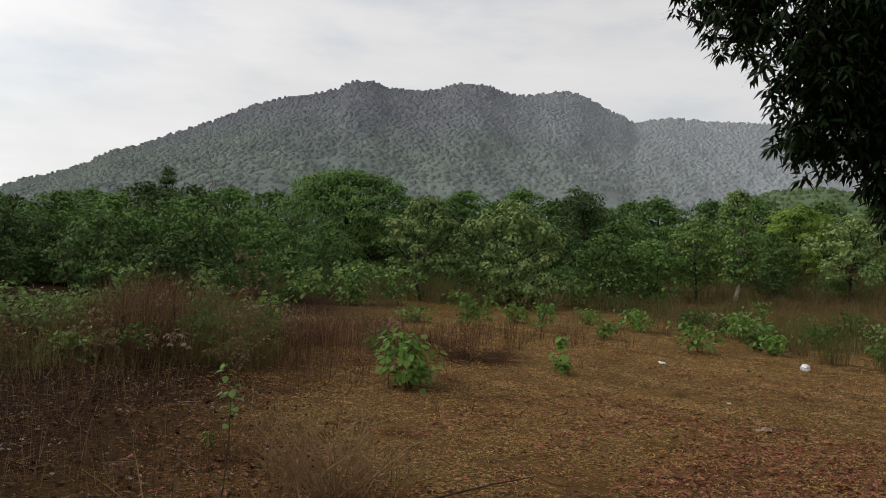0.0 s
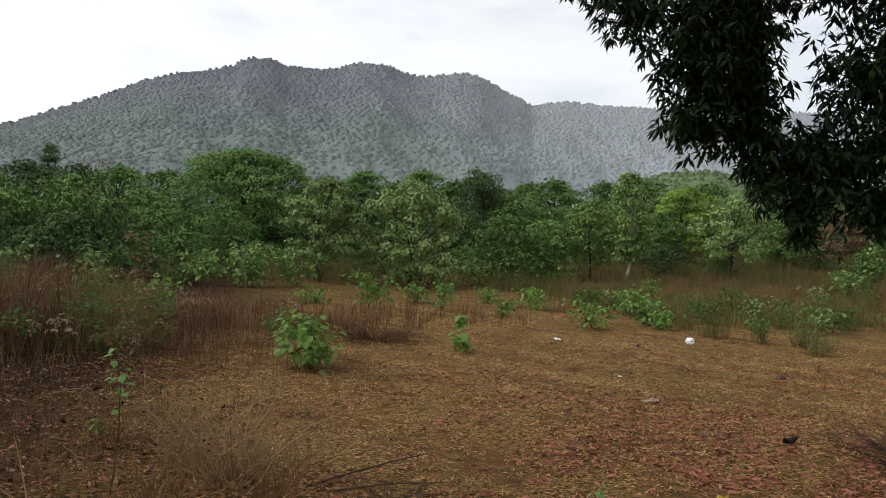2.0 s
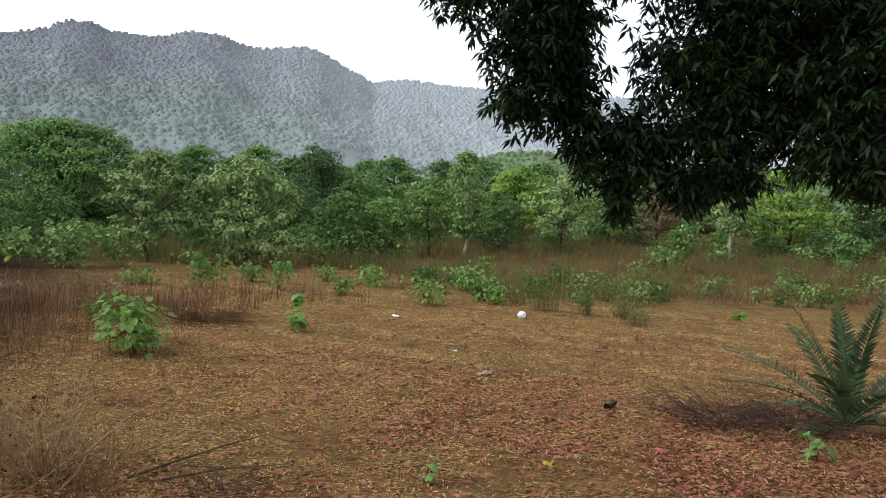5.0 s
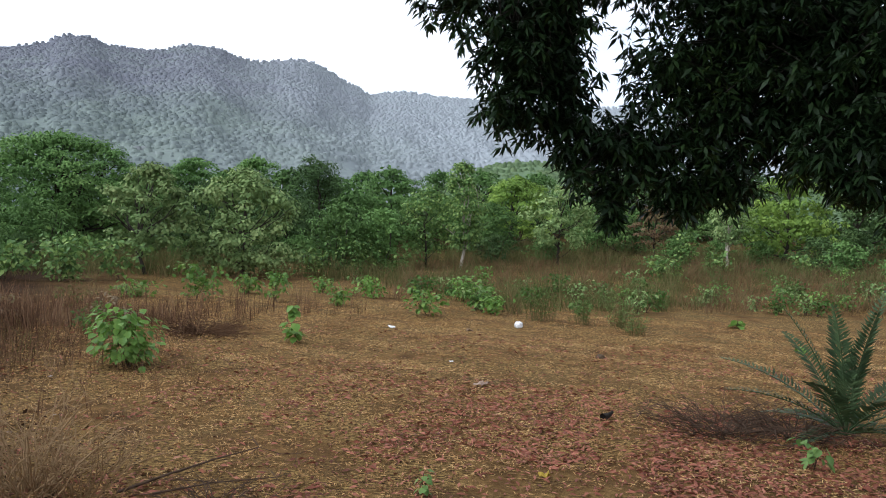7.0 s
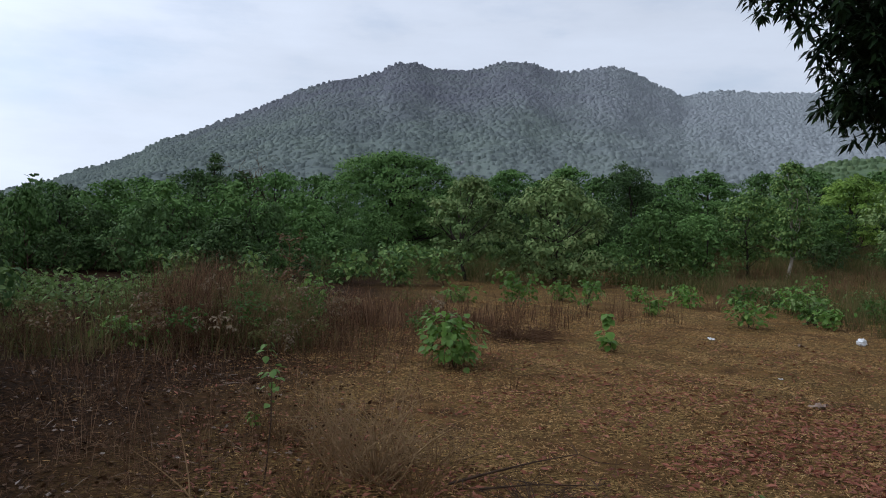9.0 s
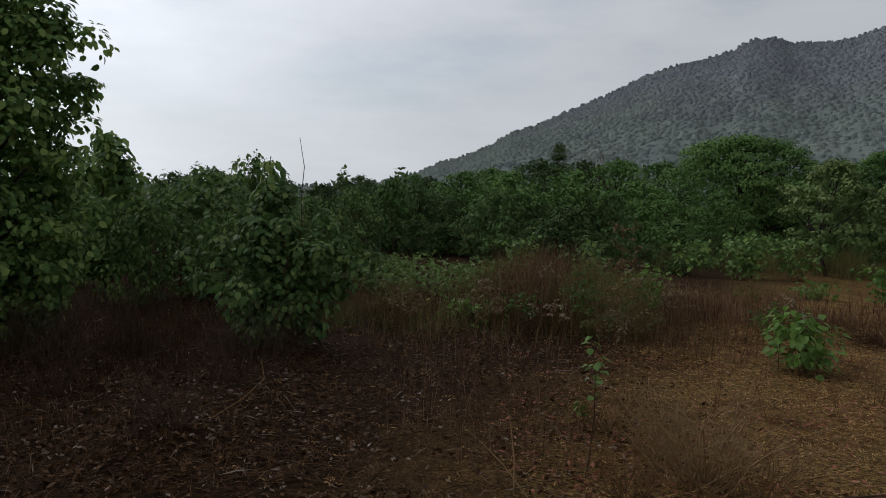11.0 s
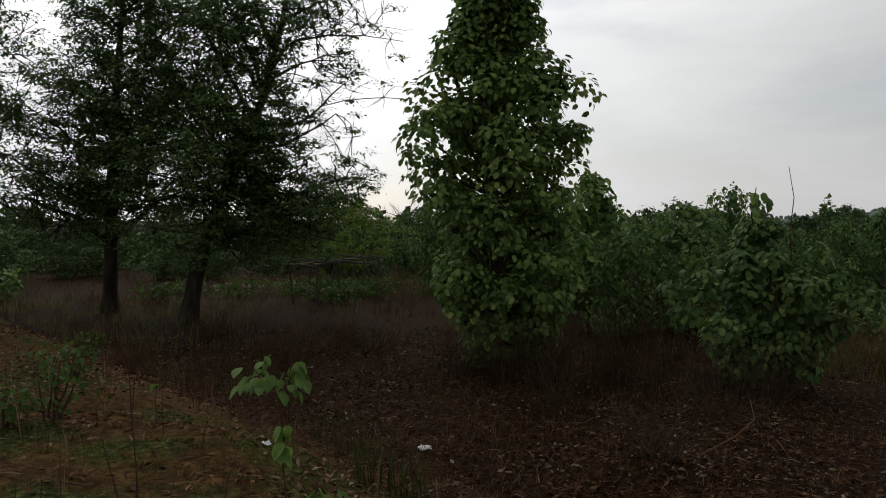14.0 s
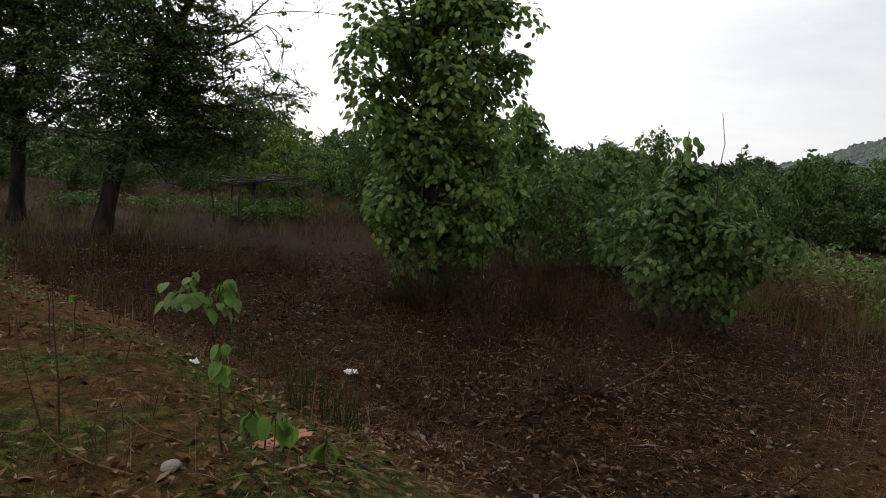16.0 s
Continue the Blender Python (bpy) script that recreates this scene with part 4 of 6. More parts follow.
# ---- the two dark shade trees ----
def shade_tree(x, y, label, seed, path, r, boughs, name="shade_tree", per=46, leaf=0.112):
    """Old tree: trunk along a path, and boughs given as (from trunk share, tip offset, clump spread, leafiness)."""
    rng = np.random.default_rng(seed)
    ob = thing(name, x, y, label, "tree", "dark shade trees")
    P = np.array(path, float)
    t = np.linspace(0, 1, 14)
    idx = np.linspace(0, 1, len(P))
    line = np.stack([np.interp(t, idx, P[:, k]) for k in range(3)], 1) + rng.normal(0, 0.04, (14, 3)) * np.linspace(0, 1, 14)[:, None]
    radii = r * np.interp(t, [0, 0.06, 0.3, 1], [1.5, 1.0, 0.8, 0.25])
    part("trunk", tube(line, radii, 10), BARK, ob, smooth=True)
    wood, cl, sizes = [], [], []
    for share, tip, spread, leafy in boughs:
        s = line[int(share * 13)]
        e = np.array(tip, float)
        p = bowed(s, e, rng, 0.08, 9)
        rr = r * (0.5 - 0.25 * share)
        wood.append(tube(p, np.linspace(rr, rr * 0.2, 9), 6))
        for _ in range(12):
            q = p[rng.integers(3, 9)]
            w = q + rng.normal(0, 1, 3) * np.array([1, 1, 0.75]) * spread
            b = bowed(q, w, rng, 0.12, 5)
            wood.append(tube(b, np.linspace(rr * 0.25, 0.012, 5), 4))
            for _ in range(5):
                v = b[rng.integers(2, 5)] + rng.normal(0, 0.55, 3) * np.array([1, 1, 0.8]) * spread
                wood.append(tube(bowed(b[3], v, rng, 0.15, 6), np.linspace(0.016, 0.005, 6), 3))
                if rng.random() < leafy:
                    cl.append(v)
                    sizes.append(spread * rng.uniform(0.2, 0.38))
                    if leafy > 0.5 and rng.random() < 0.3:
                        cl.append((b[3] + v) / 2 + rng.normal(0, 0.15, 3) * spread)
                        sizes.append(spread * rng.uniform(0.2, 0.4))
    part("bough", joined(wood), BARK, ob, smooth=True)
    cl, sizes = np.array(cl), np.array(sizes)
    spray = clumps(rng, cl, sizes * 1.35, per, 0.34, leaf, leaf * 0.5, 0.15, DIAMOND)
    heart = clumps(rng, cl, sizes * 0.7, 5, 0.4, leaf * 1.9, leaf * 1.0, 0.15, DIAMOND)
    part("crown", joined([spray, heart]), SHADE, ob)
    return ob


shade_tree(-27.5, 3.3, "dark upright shade tree with a dense layered crown", 60, [(0, 0, -0.2), (0, 0.05, 2.5), (0.1, 0.15, 5), (0, 0.3, 8), (0.2, 0.5, 11)], 0.24,
           [(0.3, (0.6, -3.0, 3.7), 0.9, 1), (0.3, (1.2, 1.8, 3.8), 0.9, 1), (0.35, (-1.6, -2.2, 4.2), 1.0, 1), (0.35, (0.6, -2.7, 4.8), 1.0, 1),
            (0.4, (1.4, 1.6, 4.9), 1.0, 1), (0.45, (-1.8, 1.8, 5.4), 1.1, 1), (0.5, (0.4, -2.1, 6.3), 1.0, 1), (0.55, (1.4, -1.0, 6.8), 1.0, 1),
            (0.6, (0.6, 1.8, 6.8), 1.0, 1), (0.65, (0.2, -1.5, 7.7), 0.9, 1), (0.7, (0.8, 1.2, 8.4), 1.0, 1)]
           + [(0.75, (-1.0, -0.6, 8.8), 0.9, 1), (0.85, (0.6, -0.5, 9.8), 0.8, 0.9), (0.9, (0.8, 1.2, 10.4), 0.9, 0.9), (0.95, (0, 0.5, 11.2), 0.9, 0.9),
            (0.35, (1.6, -0.8, 4.2), 1.0, 1), (0.35, (-1.2, 0.4, 4.0), 1.0, 1), (0.5, (0.8, 0.2, 6.0), 1.0, 1), (0.6, (0.4, 2.6, 7.6), 1.0, 1),
            (0.7, (0.4, 2.4, 9.2), 1.0, 1), (0.8, (0.2, 2.6, 10.6), 1.0, 1), (0.55, (0.9, 2.0, 6.0), 1.0, 1)])
shade_tree(-24.0, 5.0, "dark leaning shade tree with an open, half-bare upper side", 61, [(0, 0, -0.2), (-0.1, 0.35, 1.6), (-0.2, 0.9, 3.2), (-0.2, 1.7, 5), (-0.1, 2.3, 6.6), (0.0, 2.7, 8.2), (0, 3.1, 10)], 0.25,
           [(0.3, (0.4, 3.4, 2.9), 0.9, 1), (0.35, (0.3, 4.4, 3.6), 1.0, 1), (0.35, (0.2, 2.6, 2.5), 0.9, 1), (0.4, (0.4, 4.9, 4.4), 0.7, 0.9),
            (0.4, (0.8, -0.2, 4.0), 1.1, 1), (0.45, (0.4, 3.6, 4.8), 0.9, 0.9), (0.5, (0.6, -0.4, 5.2), 1.1, 1), (0.5, (-1.4, 2.6, 4.0), 1.0, 1),
            (0.55, (0.6, 0.2, 6.6), 1.1, 1), (0.6, (0.2, 4.6, 6.4), 0.8, 0.16), (0.65, (0.3, 4.9, 7.4), 0.8, 0.14), (0.7, (0.2, 4.2, 8.2), 0.8, 0.2)]
           + [(0.7, (0.4, 1.2, 7.8), 1.0, 0.9), (0.8, (0.2, 5.6, 9.0), 0.8, 0.3), (0.85, (0.2, 1.8, 9.4), 1.0, 0.8), (0.95, (0.3, 4.8, 10.2), 0.9, 0.6),
            (0.3, (0.6, 0.4, 3.0), 1.0, 1), (0.65, (0.6, 0.5, 8.4), 1.0, 1), (0.75, (0.4, 0.9, 9.6), 1.0, 1), (0.9, (0.4, 1.6, 10.8), 1.0, 0.9),
            (0.45, (0.8, 1.6, 4.2), 0.9, 1), (0.5, (0.7, 1.0, 5.6), 1.0, 1), (0.6, (0.9, 1.5, 6.7), 1.0, 1), (0.6, (-0.6, 0.6, 7.2), 1.0, 1)])
x, y = polar(97.5, 27)
shade_tree(x, y, "dark fine-leaved tree at the edge of the track", 62, [(0, 0, -0.2), (0, 0.1, 3), (0.2, 0.1, 6), (0.2, 0.3, 9), (0.2, 0.5, 11)], 0.24,
           [(0.3, (0.4, 3.2, 4.0), 1.0, 0.85), (0.4, (0.2, 3.4, 5.2), 1.1, 0.85), (0.45, (0.6, 2.2, 6.4), 1.2, 0.85), (0.5, (0.4, 3.8, 6.8), 1.0, 0.85), (0.6, (0.3, 2.8, 8.2), 1.1, 0.85), (0.7, (0.4, 3.4, 9.4), 1.0, 0.85), (0.8, (0, 1.6, 10), 1.2, 0.85),
            (0.5, (0, -2.5, 6), 1.3, 0.85), (0.7, (0, -2, 8.5), 1.3, 0.85), (0.4, (-2, 0, 5.5), 1.3, 0.85), (0.9, (0, 0, 11.5), 1.3, 0.85), (0.35, (0.5, 1.2, 4.6), 1.0, 0.85)])


# ---- pole rack ----
def pole_rack():
    rng = np.random.default_rng(70)
    ob = thing("pole_rack", -27.4, 11.6, "rough rack of weathered poles with a flat pole top", "rack")
    a, b = np.array([1.3, -1.6]), np.array([-1.3, 1.7])
    side = unit(np.array([b[1] - a[1], -(b[0] - a[0])])) * -1.3
    for k in range(4):
        for s in (0, 1):
            p = a + (b - a) * k / 3 + side * s + rng.normal(0, 0.12, 2)
            q = p + rng.normal(0, 0.10, 2)
            part("post", tube(bowed((*p, -0.1), (*q, 1.5), rng, 0.03, 6), np.linspace(0.05, 0.035, 6), 6), GREY_POLE, ob, smooth=True)
    for k in range(9):
        p = a + (b - a) * k / 8 - side * 0.25 + rng.normal(0, 0.12, 2)
        q = a + (b - a) * k / 8 + side * 1.3 + rng.normal(0, 0.5, 2)
        part("cross_pole", tube(bowed((*p, 1.54 + rng.uniform(0, 0.08)), (*q, 1.54 + rng.uniform(0, 0.15)), rng, 0.02, 5), np.linspace(0.03, 0.018, 5), 5), GREY_POLE, ob, smooth=True)
    for s in (0, 0.5, 1):
        p, q = a - (b - a) * 0.12 + side * s, b + (b - a) * 0.15 + side * s
        part("rail", tube(bowed((*p, 1.49), (*q, 1.5), rng, 0.01, 6), np.linspace(0.04, 0.03, 6), 6), GREY_POLE, ob, smooth=True)


pole_rack()


# ---- mango tree: trunk out of sight to the side, boughs hanging over the field ----
BOUGHS = [(2.47, 6.70, 5.15, 0.47), (2.91, 6.42, 4.76, 0.49), (3.05, 6.48, 4.28, 0.41), (2.95, 6.48, 3.98, 0.28), (3.45, 6.42, 3.90, 0.28), (3.80, 6.45, 3.68, 0.40), (3.98, 6.40, 3.33, 0.20), (3.98, 6.42, 3.12, 0.08), (4.26, 6.36, 3.72, 0.46), (4.53, 6.21, 3.33, 0.24), (4.79, 6.24, 3.68, 0.50), (4.99, 6.10, 3.48, 0.22),
          (4.40, 6.38, 4.44, 0.39), (3.36, 6.52, 5.24, 0.54)]
BOUGHS = BOUGHS + [(4.85, 6.37, 4.17, 0.51), (5.17, 6.27, 4.67, 0.64), (4.93, 6.33, 5.07, 0.41), (5.36, 5.97, 4.08, 0.57), (5.58, 5.87, 4.80, 0.76), (5.57, 5.23, 3.97, 0.60), (5.64, 5.30, 4.60, 0.72), (5.28, 5.02, 3.50, 0.21), (5.19, 5.23, 3.69, 0.29),
                   (3.42, 6.44, 4.50, 0.24), (3.48, 6.44, 4.22, 0.24), (3.33, 6.46, 4.80, 0.24), (4.28, 6.42, 5.41, 0.51), (5.18, 6.22, 5.54, 0.72), (5.67, 4.86, 3.77, 0.47), (6.06, 5.16, 4.53, 0.80), (5.78, 4.77, 3.42, 0.32)]


def mango_tree():
    rng = np.random.default_rng(80)
    ob = thing("mango_tree", 9.3, 4.2, "dark glossy mango tree with drooping leafy boughs", "tree")
    base = np.array(ob.matrix_basis.translation)
    trunk = bowed((0, 0, -0.2), (-0.6, 0.2, 4.6), rng, 0.04, 8)
    part("trunk", tube(trunk, np.linspace(0.34, 0.2, 8), 12), BARK, ob, smooth=True)
    wood, at, axis, up = [], [], [], []
    # further boughs, mostly out of view, to carry the crown on and shade it
    extra = [(2.25, 6.85, 5.5, 0.4), (6.8, 5.2, 5.6, 0.9), (7.4, 4.0, 6.2, 1.0), (6.3, 3.8, 5.0, 0.8), (8.4, 5.8, 6.4, 1.0), (9.0, 2.6, 6.4, 1.0), (10.6, 4.6, 6.2, 1.0), (5.2, 5.4, 6.2, 0.9), (3.8, 6.3, 6.1, 0.7), (7.0, 6.6, 5.8, 0.8), (10, 6.4, 5.4, 0.9)]
    high_hub, side_hub, low_hub = np.array([3.4, 6.9, 7.7]) - base, np.array([7.8, 6.2, 6.0]) - base, np.array([7.2, 6.9, 4.7]) - base
    for hub in (high_hub, side_hub, low_hub):
        wood.append(tube(bowed(trunk[7], hub, rng, 0.05, 8), np.linspace(0.15, 0.06, 8), 8))
    left_hub = np.array([4.5, 6.6, 3.8]) - base
    wood.append(tube(bowed(low_hub, left_hub, rng, 0.02, 8), np.linspace(0.06, 0.035, 8), 7))
    for bx, by, bz, r in BOUGHS + extra:
        c = np.array([bx, by, bz]) - base
        hub = high_hub if bx < 3.6 and bz > 4.1 else left_hub if bx < 4.3 and bz < 4.3 else low_hub if bz < 4.0 else side_hub
        p = bowed(hub, c, rng, 0.04, 8)
        wood.append(tube(p, np.linspace(0.045, 0.010, 8), 6))
        tips = max(9, int((520 if r < 0.77 else 200) * r ** 2 + 18))
        off = rng.normal(0, 0.47, (tips, 3)).clip(-0.95, 0.95) * r
        for o in off:
            e = c + o
            q = p[rng.integers(5, 8)]
            if rng.random() < 0.35:
                wood.append(tube(bowed(q, e, rng, 0.1, 4), np.linspace(0.009, 0.004, 4), 4))
            k = rng.integers(9, 15)
            turn = rng.uniform(0, 2 * np.pi) + np.arange(k) * 2.4
            d = np.stack([np.cos(turn), np.sin(turn), rng.uniform(-1.5, 0.15, k)], 1)
            at.append(np.repeat(e[None], k, 0) + d * 0.015 + np.stack([np.zeros(k), np.zeros(k), rng.uniform(-0.05, 0.05, k)], 1))
            axis.append(d)
            up.append(np.array([0, 0, 1.0]) + rng.normal(0, 0.4, (k, 3)) + d * 0.6)
    # near-black instead of the trunk's bark: the crown's inner shade put into the colour
    part("bough", joined(wood), CHAR_AND_BOUGH, ob, smooth=True)
    # upper crown out of view, added to shade the boughs and ground below
    cover = np.stack([rng.uniform(3.4, 12.5, 700), rng.uniform(0.2, 8.2, 700), rng.uniform(6.3, 8.6, 700)], 1)
    cover = cover[(np.hypot(cover[:, 0] - 8.6, (cover[:, 1] - 4.6) * 1.1) < 5.0)] - base
    k = len(cover) * 10
    d = np.stack([rng.normal(0, 1, k), rng.normal(0, 1, k), rng.uniform(-0.9, 0.2, k)], 1)
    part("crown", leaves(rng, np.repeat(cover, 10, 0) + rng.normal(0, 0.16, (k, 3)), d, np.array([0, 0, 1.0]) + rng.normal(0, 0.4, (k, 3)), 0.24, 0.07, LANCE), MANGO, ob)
    at, axis, up = np.concatenate(at), np.concatenate(axis), np.concatenate(up)
    s = rng.uniform(0.7, 1.25, len(at))
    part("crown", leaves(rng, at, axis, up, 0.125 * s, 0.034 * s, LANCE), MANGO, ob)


mango_tree()


# ---- saplings, palm and other single plants ----
def broad_leaf():
    """One broad leaf of unit length: heart-based, cupped along the midrib, tip bent down."""
    t = np.linspace(0, 1, 8)
    half = 0.46 * np.sin(np.pi * np.clip(t, 0.0, 1) ** 0.72) ** 0.8
    V, F = [], []
    for k, (u, w) in enumerate(zip(t, half)):
        drop = -0.22 * u ** 2
        back = -0.05 * (u < 0.2)
        V += [(u + back, -w, drop + 0.16 * w), (u + 0.02, -w * 0.5, drop + 0.03 * w), (u, 0, drop - 0.02), (u + 0.02, w * 0.5, drop + 0.03 * w), (u + back, w, drop + 0.16 * w)]
    for k in range(7):
        for j in range(4):
            i = k * 5 + j
            F.append((i, i + 1, i + 6, i + 5))
    return np.array(V), np.array(F)


BIG_LEAF = mesh_from("leaf", *broad_leaf(), SAPLING, True)
BIG_LEAF_DULL = mesh_from("leaf", *broad_leaf(), TEAK, True)


def picked_sapling(x, y, height, width, n, leaf, seed, label, stems=1, mesh=None, low=0.25, droop=0.35):
    """A near sapling whose broad leaves are parts of their own."""
    rng = np.random.default_rng(seed)
    ob = thing("teak_sapling", x, y, label, "sapling", "teak saplings")
    lines = []
    for s in range(stems):
        e = np.array([*rng.normal(0, width * 0.27 if stems > 1 else width * 0.06, 2), height * rng.uniform(0.75, 0.95)])
        lines.append(bowed((rng.normal(0, 0.03), rng.normal(0, 0.03), -0.03), e, rng, 0.04, 8))
        part("stem", tube(lines[-1], np.linspace(0.011, 0.005, 8) * (0.55 + height * 0.3), 6), DARK_TWIG, ob, smooth=True)
    for i in range(n):
        line = lines[i % stems]
        t = rng.uniform(low, 1.0)
        p = np.array([np.interp(t, np.linspace(0, 1, 8), line[:, k]) for k in range(3)])
        a = rng.uniform(0, 2 * np.pi)
        reach = max(0.0, width / 2 - leaf * 0.75) * rng.uniform(0.2, 1.0) * (0.55 + 0.45 * math.sin(t * math.pi))
        p = p + np.array([math.cos(a) * reach, math.sin(a) * reach, rng.uniform(-0.02, 0.1) * height])
        d = Vector((math.cos(a), math.sin(a), rng.uniform(-1.0, 0.25) - droop * 0.4))
        up = Vector((rng.normal(0, 0.3), rng.normal(0, 0.3), 1)) + Vector((math.cos(a), math.sin(a), 0)) * 0.5
        d.normalize()
        sx = up.cross(d).normalized()
        nz = d.cross(sx)
        s = leaf * rng.uniform(0.65, 1.2)
        lf = part("leaf", mesh or BIG_LEAF, None, ob)
        lf.matrix_basis = Matrix.Translation(Vector(p)) @ Matrix((d, sx, nz)).transposed().to_4x4() @ Matrix.Scale(s, 4)
    return ob


def sapling(x, y, height, width, seed, mat, label, leaf=0.2, n=None, name="teak_sapling", stems=3):
    rng = np.random.default_rng(seed)
    ob = thing(name, x, y, label, "sapling", "teak saplings")
    C = []
    for s in range(stems):
        e = np.array([*rng.normal(0, width * 0.25, 2), height * rng.uniform(0.7, 1)])
        p = bowed((rng.normal(0, 0.04), rng.normal(0, 0.04), -0.03), e, rng, 0.05, 6)
        part("stem", tube(p, np.linspace(0.012, 0.005, 6), 5), DARK_TWIG, ob, smooth=True)
        C.append(p[2:])
    C = np.concatenate(C)
    k = n or int(14 + 46 * width * height)
    C = C[rng.integers(0, len(C), k)] + rng.normal(0, 0.22, (k, 3)) * np.array([width, width, height * 0.5])
    C[:, 2] = np.clip(C[:, 2], 0.08, height)
    part("foliage", clumps(rng, C, 0.08, 2, 0.8, leaf, leaf * 0.75, 0.35, BROAD), mat, ob)
    return ob


def grass_clump(x, y, height, width, seed, mat, label, stem_mat=None, name="grass_clump"):
    """Upright grass and weed stems out of one root, with small leaves up the stems."""
    rng = np.random.default_rng(seed)
    ob = thing(name, x, y, label, "grass" if stem_mat is None else "weed", "grass clumps" if stem_mat is None else "feathery weeds")
    n, fine = int((64 if stem_mat is None else 60) * width), 1.0 if stem_mat is None else 0.35
    foot = rng.normal(0, 0.2 * width, (n, 2))
    lean = rng.normal(0, 0.16, (n, 2)) * height + foot * 0.35
    h = height * rng.uniform(0.45, 1.1, n)
    t = np.linspace(0, 1, 5)
    stems, at, axis = [], [], []
    for k in range(n):
        P = np.stack([foot[k, 0] + lean[k, 0] * t ** 1.6, foot[k, 1] + lean[k, 1] * t ** 1.6, h[k] * t - 0.02], 1)
        stems.append(tube(P, np.linspace(0.006, 0.002, 5), 3))
        for _ in range(7):
            q = P[0] + (P[-1] - P[0]) * rng.uniform(0.2, 1.0)
            at.append(q)
            axis.append((*rng.normal(0, 1, 2), rng.uniform(0.1, 1.2)))
    tagged(part("stem", joined(stems), stem_mat or GREENGRASS, ob), kind="stuff")
    at, axis = np.array(at), np.array(axis)
    part("foliage", leaves(rng, at, axis, rng.normal(0, 0.4, at.shape) + [0, 0, 1], rng.uniform(0.07, 0.18, len(at)) * fine, rng.uniform(0.012, 0.03, len(at)) * fine, LANCE), mat, ob)
    return ob


picked_sapling(-0.5, 15.75, 1.2, 1.4, 400, 0.145, 100, "bushy bright green teak sapling standing alone in straw", 6, droop=0.2, low=0.15)
picked_sapling(3.05, 18.9, 0.55, 0.6, 26, 0.2, 101, "small two-tiered bright green teak sapling", 2)
picked_sapling(3.1, 20.0, 0.75, 0.4, 12, 0.2, 102, "thin teak sapling behind a smaller one", 1, low=0.6)
for i, (x, y, h, w) in enumerate([(3.6, 27.8, 1.0, 0.8), (2.9, 29.9, 0.8, 0.95), (1.0, 27.2, 1.2, 1.15), (-1.2, 28.2, 0.55, 1.2), (7.5, 29.4, 0.86, 1.05), (5.5, 26.5, 0.65, 0.65), (11.0, 28.8, 1.0, 1.1),
                                  (10.3, 24.5, 0.7, 0.9), (8.0, 24.1, 0.9, 1.05), (5.9, 31.0, 0.6, 0.9), (-7.6, 16.8, 0.6, 1.2), (-4.8, 22.7, 1.15, 1.0)]):
    sapling(x, y, h, w, 110 + i, SAPLING, "bright green broad-leaved teak sapling in dry grass", 0.16, int(30 + 90 * w * h))
for i, (x, y, h, w) in enumerate([(11.4, 22.9, 1.15, 1.0), (13.6, 21.6, 1.2, 1.2), (13.1, 20.1, 0.7, 0.65), (12.5, 22.2, 0.9, 0.7), (22.5, 29.1, 0.8, 1.05), (15.5, 26, 0.9, 1.0), (18.5, 27, 0.8, 1.0), (20.5, 31, 1.0, 1.4), (26, 33, 1.1, 1.4)]):
    grass_clump(x, y, h, w, 130 + i, WEED if i % 3 else HERB, "clump of tall olive grass at the field's edge")
for i, (x, y, h, w) in enumerate([(24.8, 35.8, 1.4, 1.9), (30.0, 41.0, 2.4, 1.2), (-3.9, 34.7, 2.0, 1.7), (-5.8, 33.9, 1.5, 1.5), (-3.8, 33.7, 1.8, 1.45), (-8.5, 29.1, 1.6, 1.3), (10.5, 44.0, 1.9, 2.4), (7.0, 40.0, 1.5, 1.7),
                                  (-1.8, 35.0, 1.6, 1.5), (-12.0, 30.5, 1.5, 1.5), (-33.0, 0.2, 1.2, 1.4), (29.5, 38.0, 1.3, 1.6), (34.0, 36.0, 1.2, 1.6)]):
    sapling(x, y, h, w, 150 + i, TEAK, "dusty green teak sapling among tall grass", 0.23)
rng = np.random.default_rng(141)
for k in range(64):
    az = -12 - 39 * rng.random()
    d = float(np.interp(az, [-51, -43, -30, -24, -15], [37, 35, 29, 26, 33])) + 15 * rng.random() ** 1.7
    x, y = polar(az, d)
    h = rng.uniform(0.4, 1.1)
    sapling(x, y, h, h * rng.uniform(0.9, 1.5), 400 + k, [HERB, WEED, TEAK_PALE, HERB, SAPLING][k % 5], "green bush growing through dry grass", 0.15, int(50 * h) + 16, "grass_bush", 5)
# low broad-leaved weeds in a band on the far left ground
for i, (az, d, w) in enumerate([(26.0, 23.5, 2.0), (28.5, 24, 2.2), (31, 24.5, 2.2), (33.5, 25, 2.0), (23.5, 26, 1.8), (36, 25, 1.6), (29.5, 28, 2.4), (33, 29, 2.4), (26.5, 29, 2.2), (36.5, 30, 2.4), (31, 32, 2.4), (23, 31, 2.0), (71, 33, 1.8), (67, 33, 1.8), (69, 35, 2.0), (65, 34, 1.8), (67.5, 29, 1.4), (69.5, 29.5, 1.5), (66, 31.5, 1.6), (75, 32, 1.8), (80.5, 31, 1.5), (78, 34, 1.6)]):
    x, y = polar(az, d)
    sapling(x, y, 0.6, w, 170 + i, WEED if i < 12 else HERB, "low patch of pale green broad-leaved weeds", 0.17, int(60 * w), "weed_patch", 8)


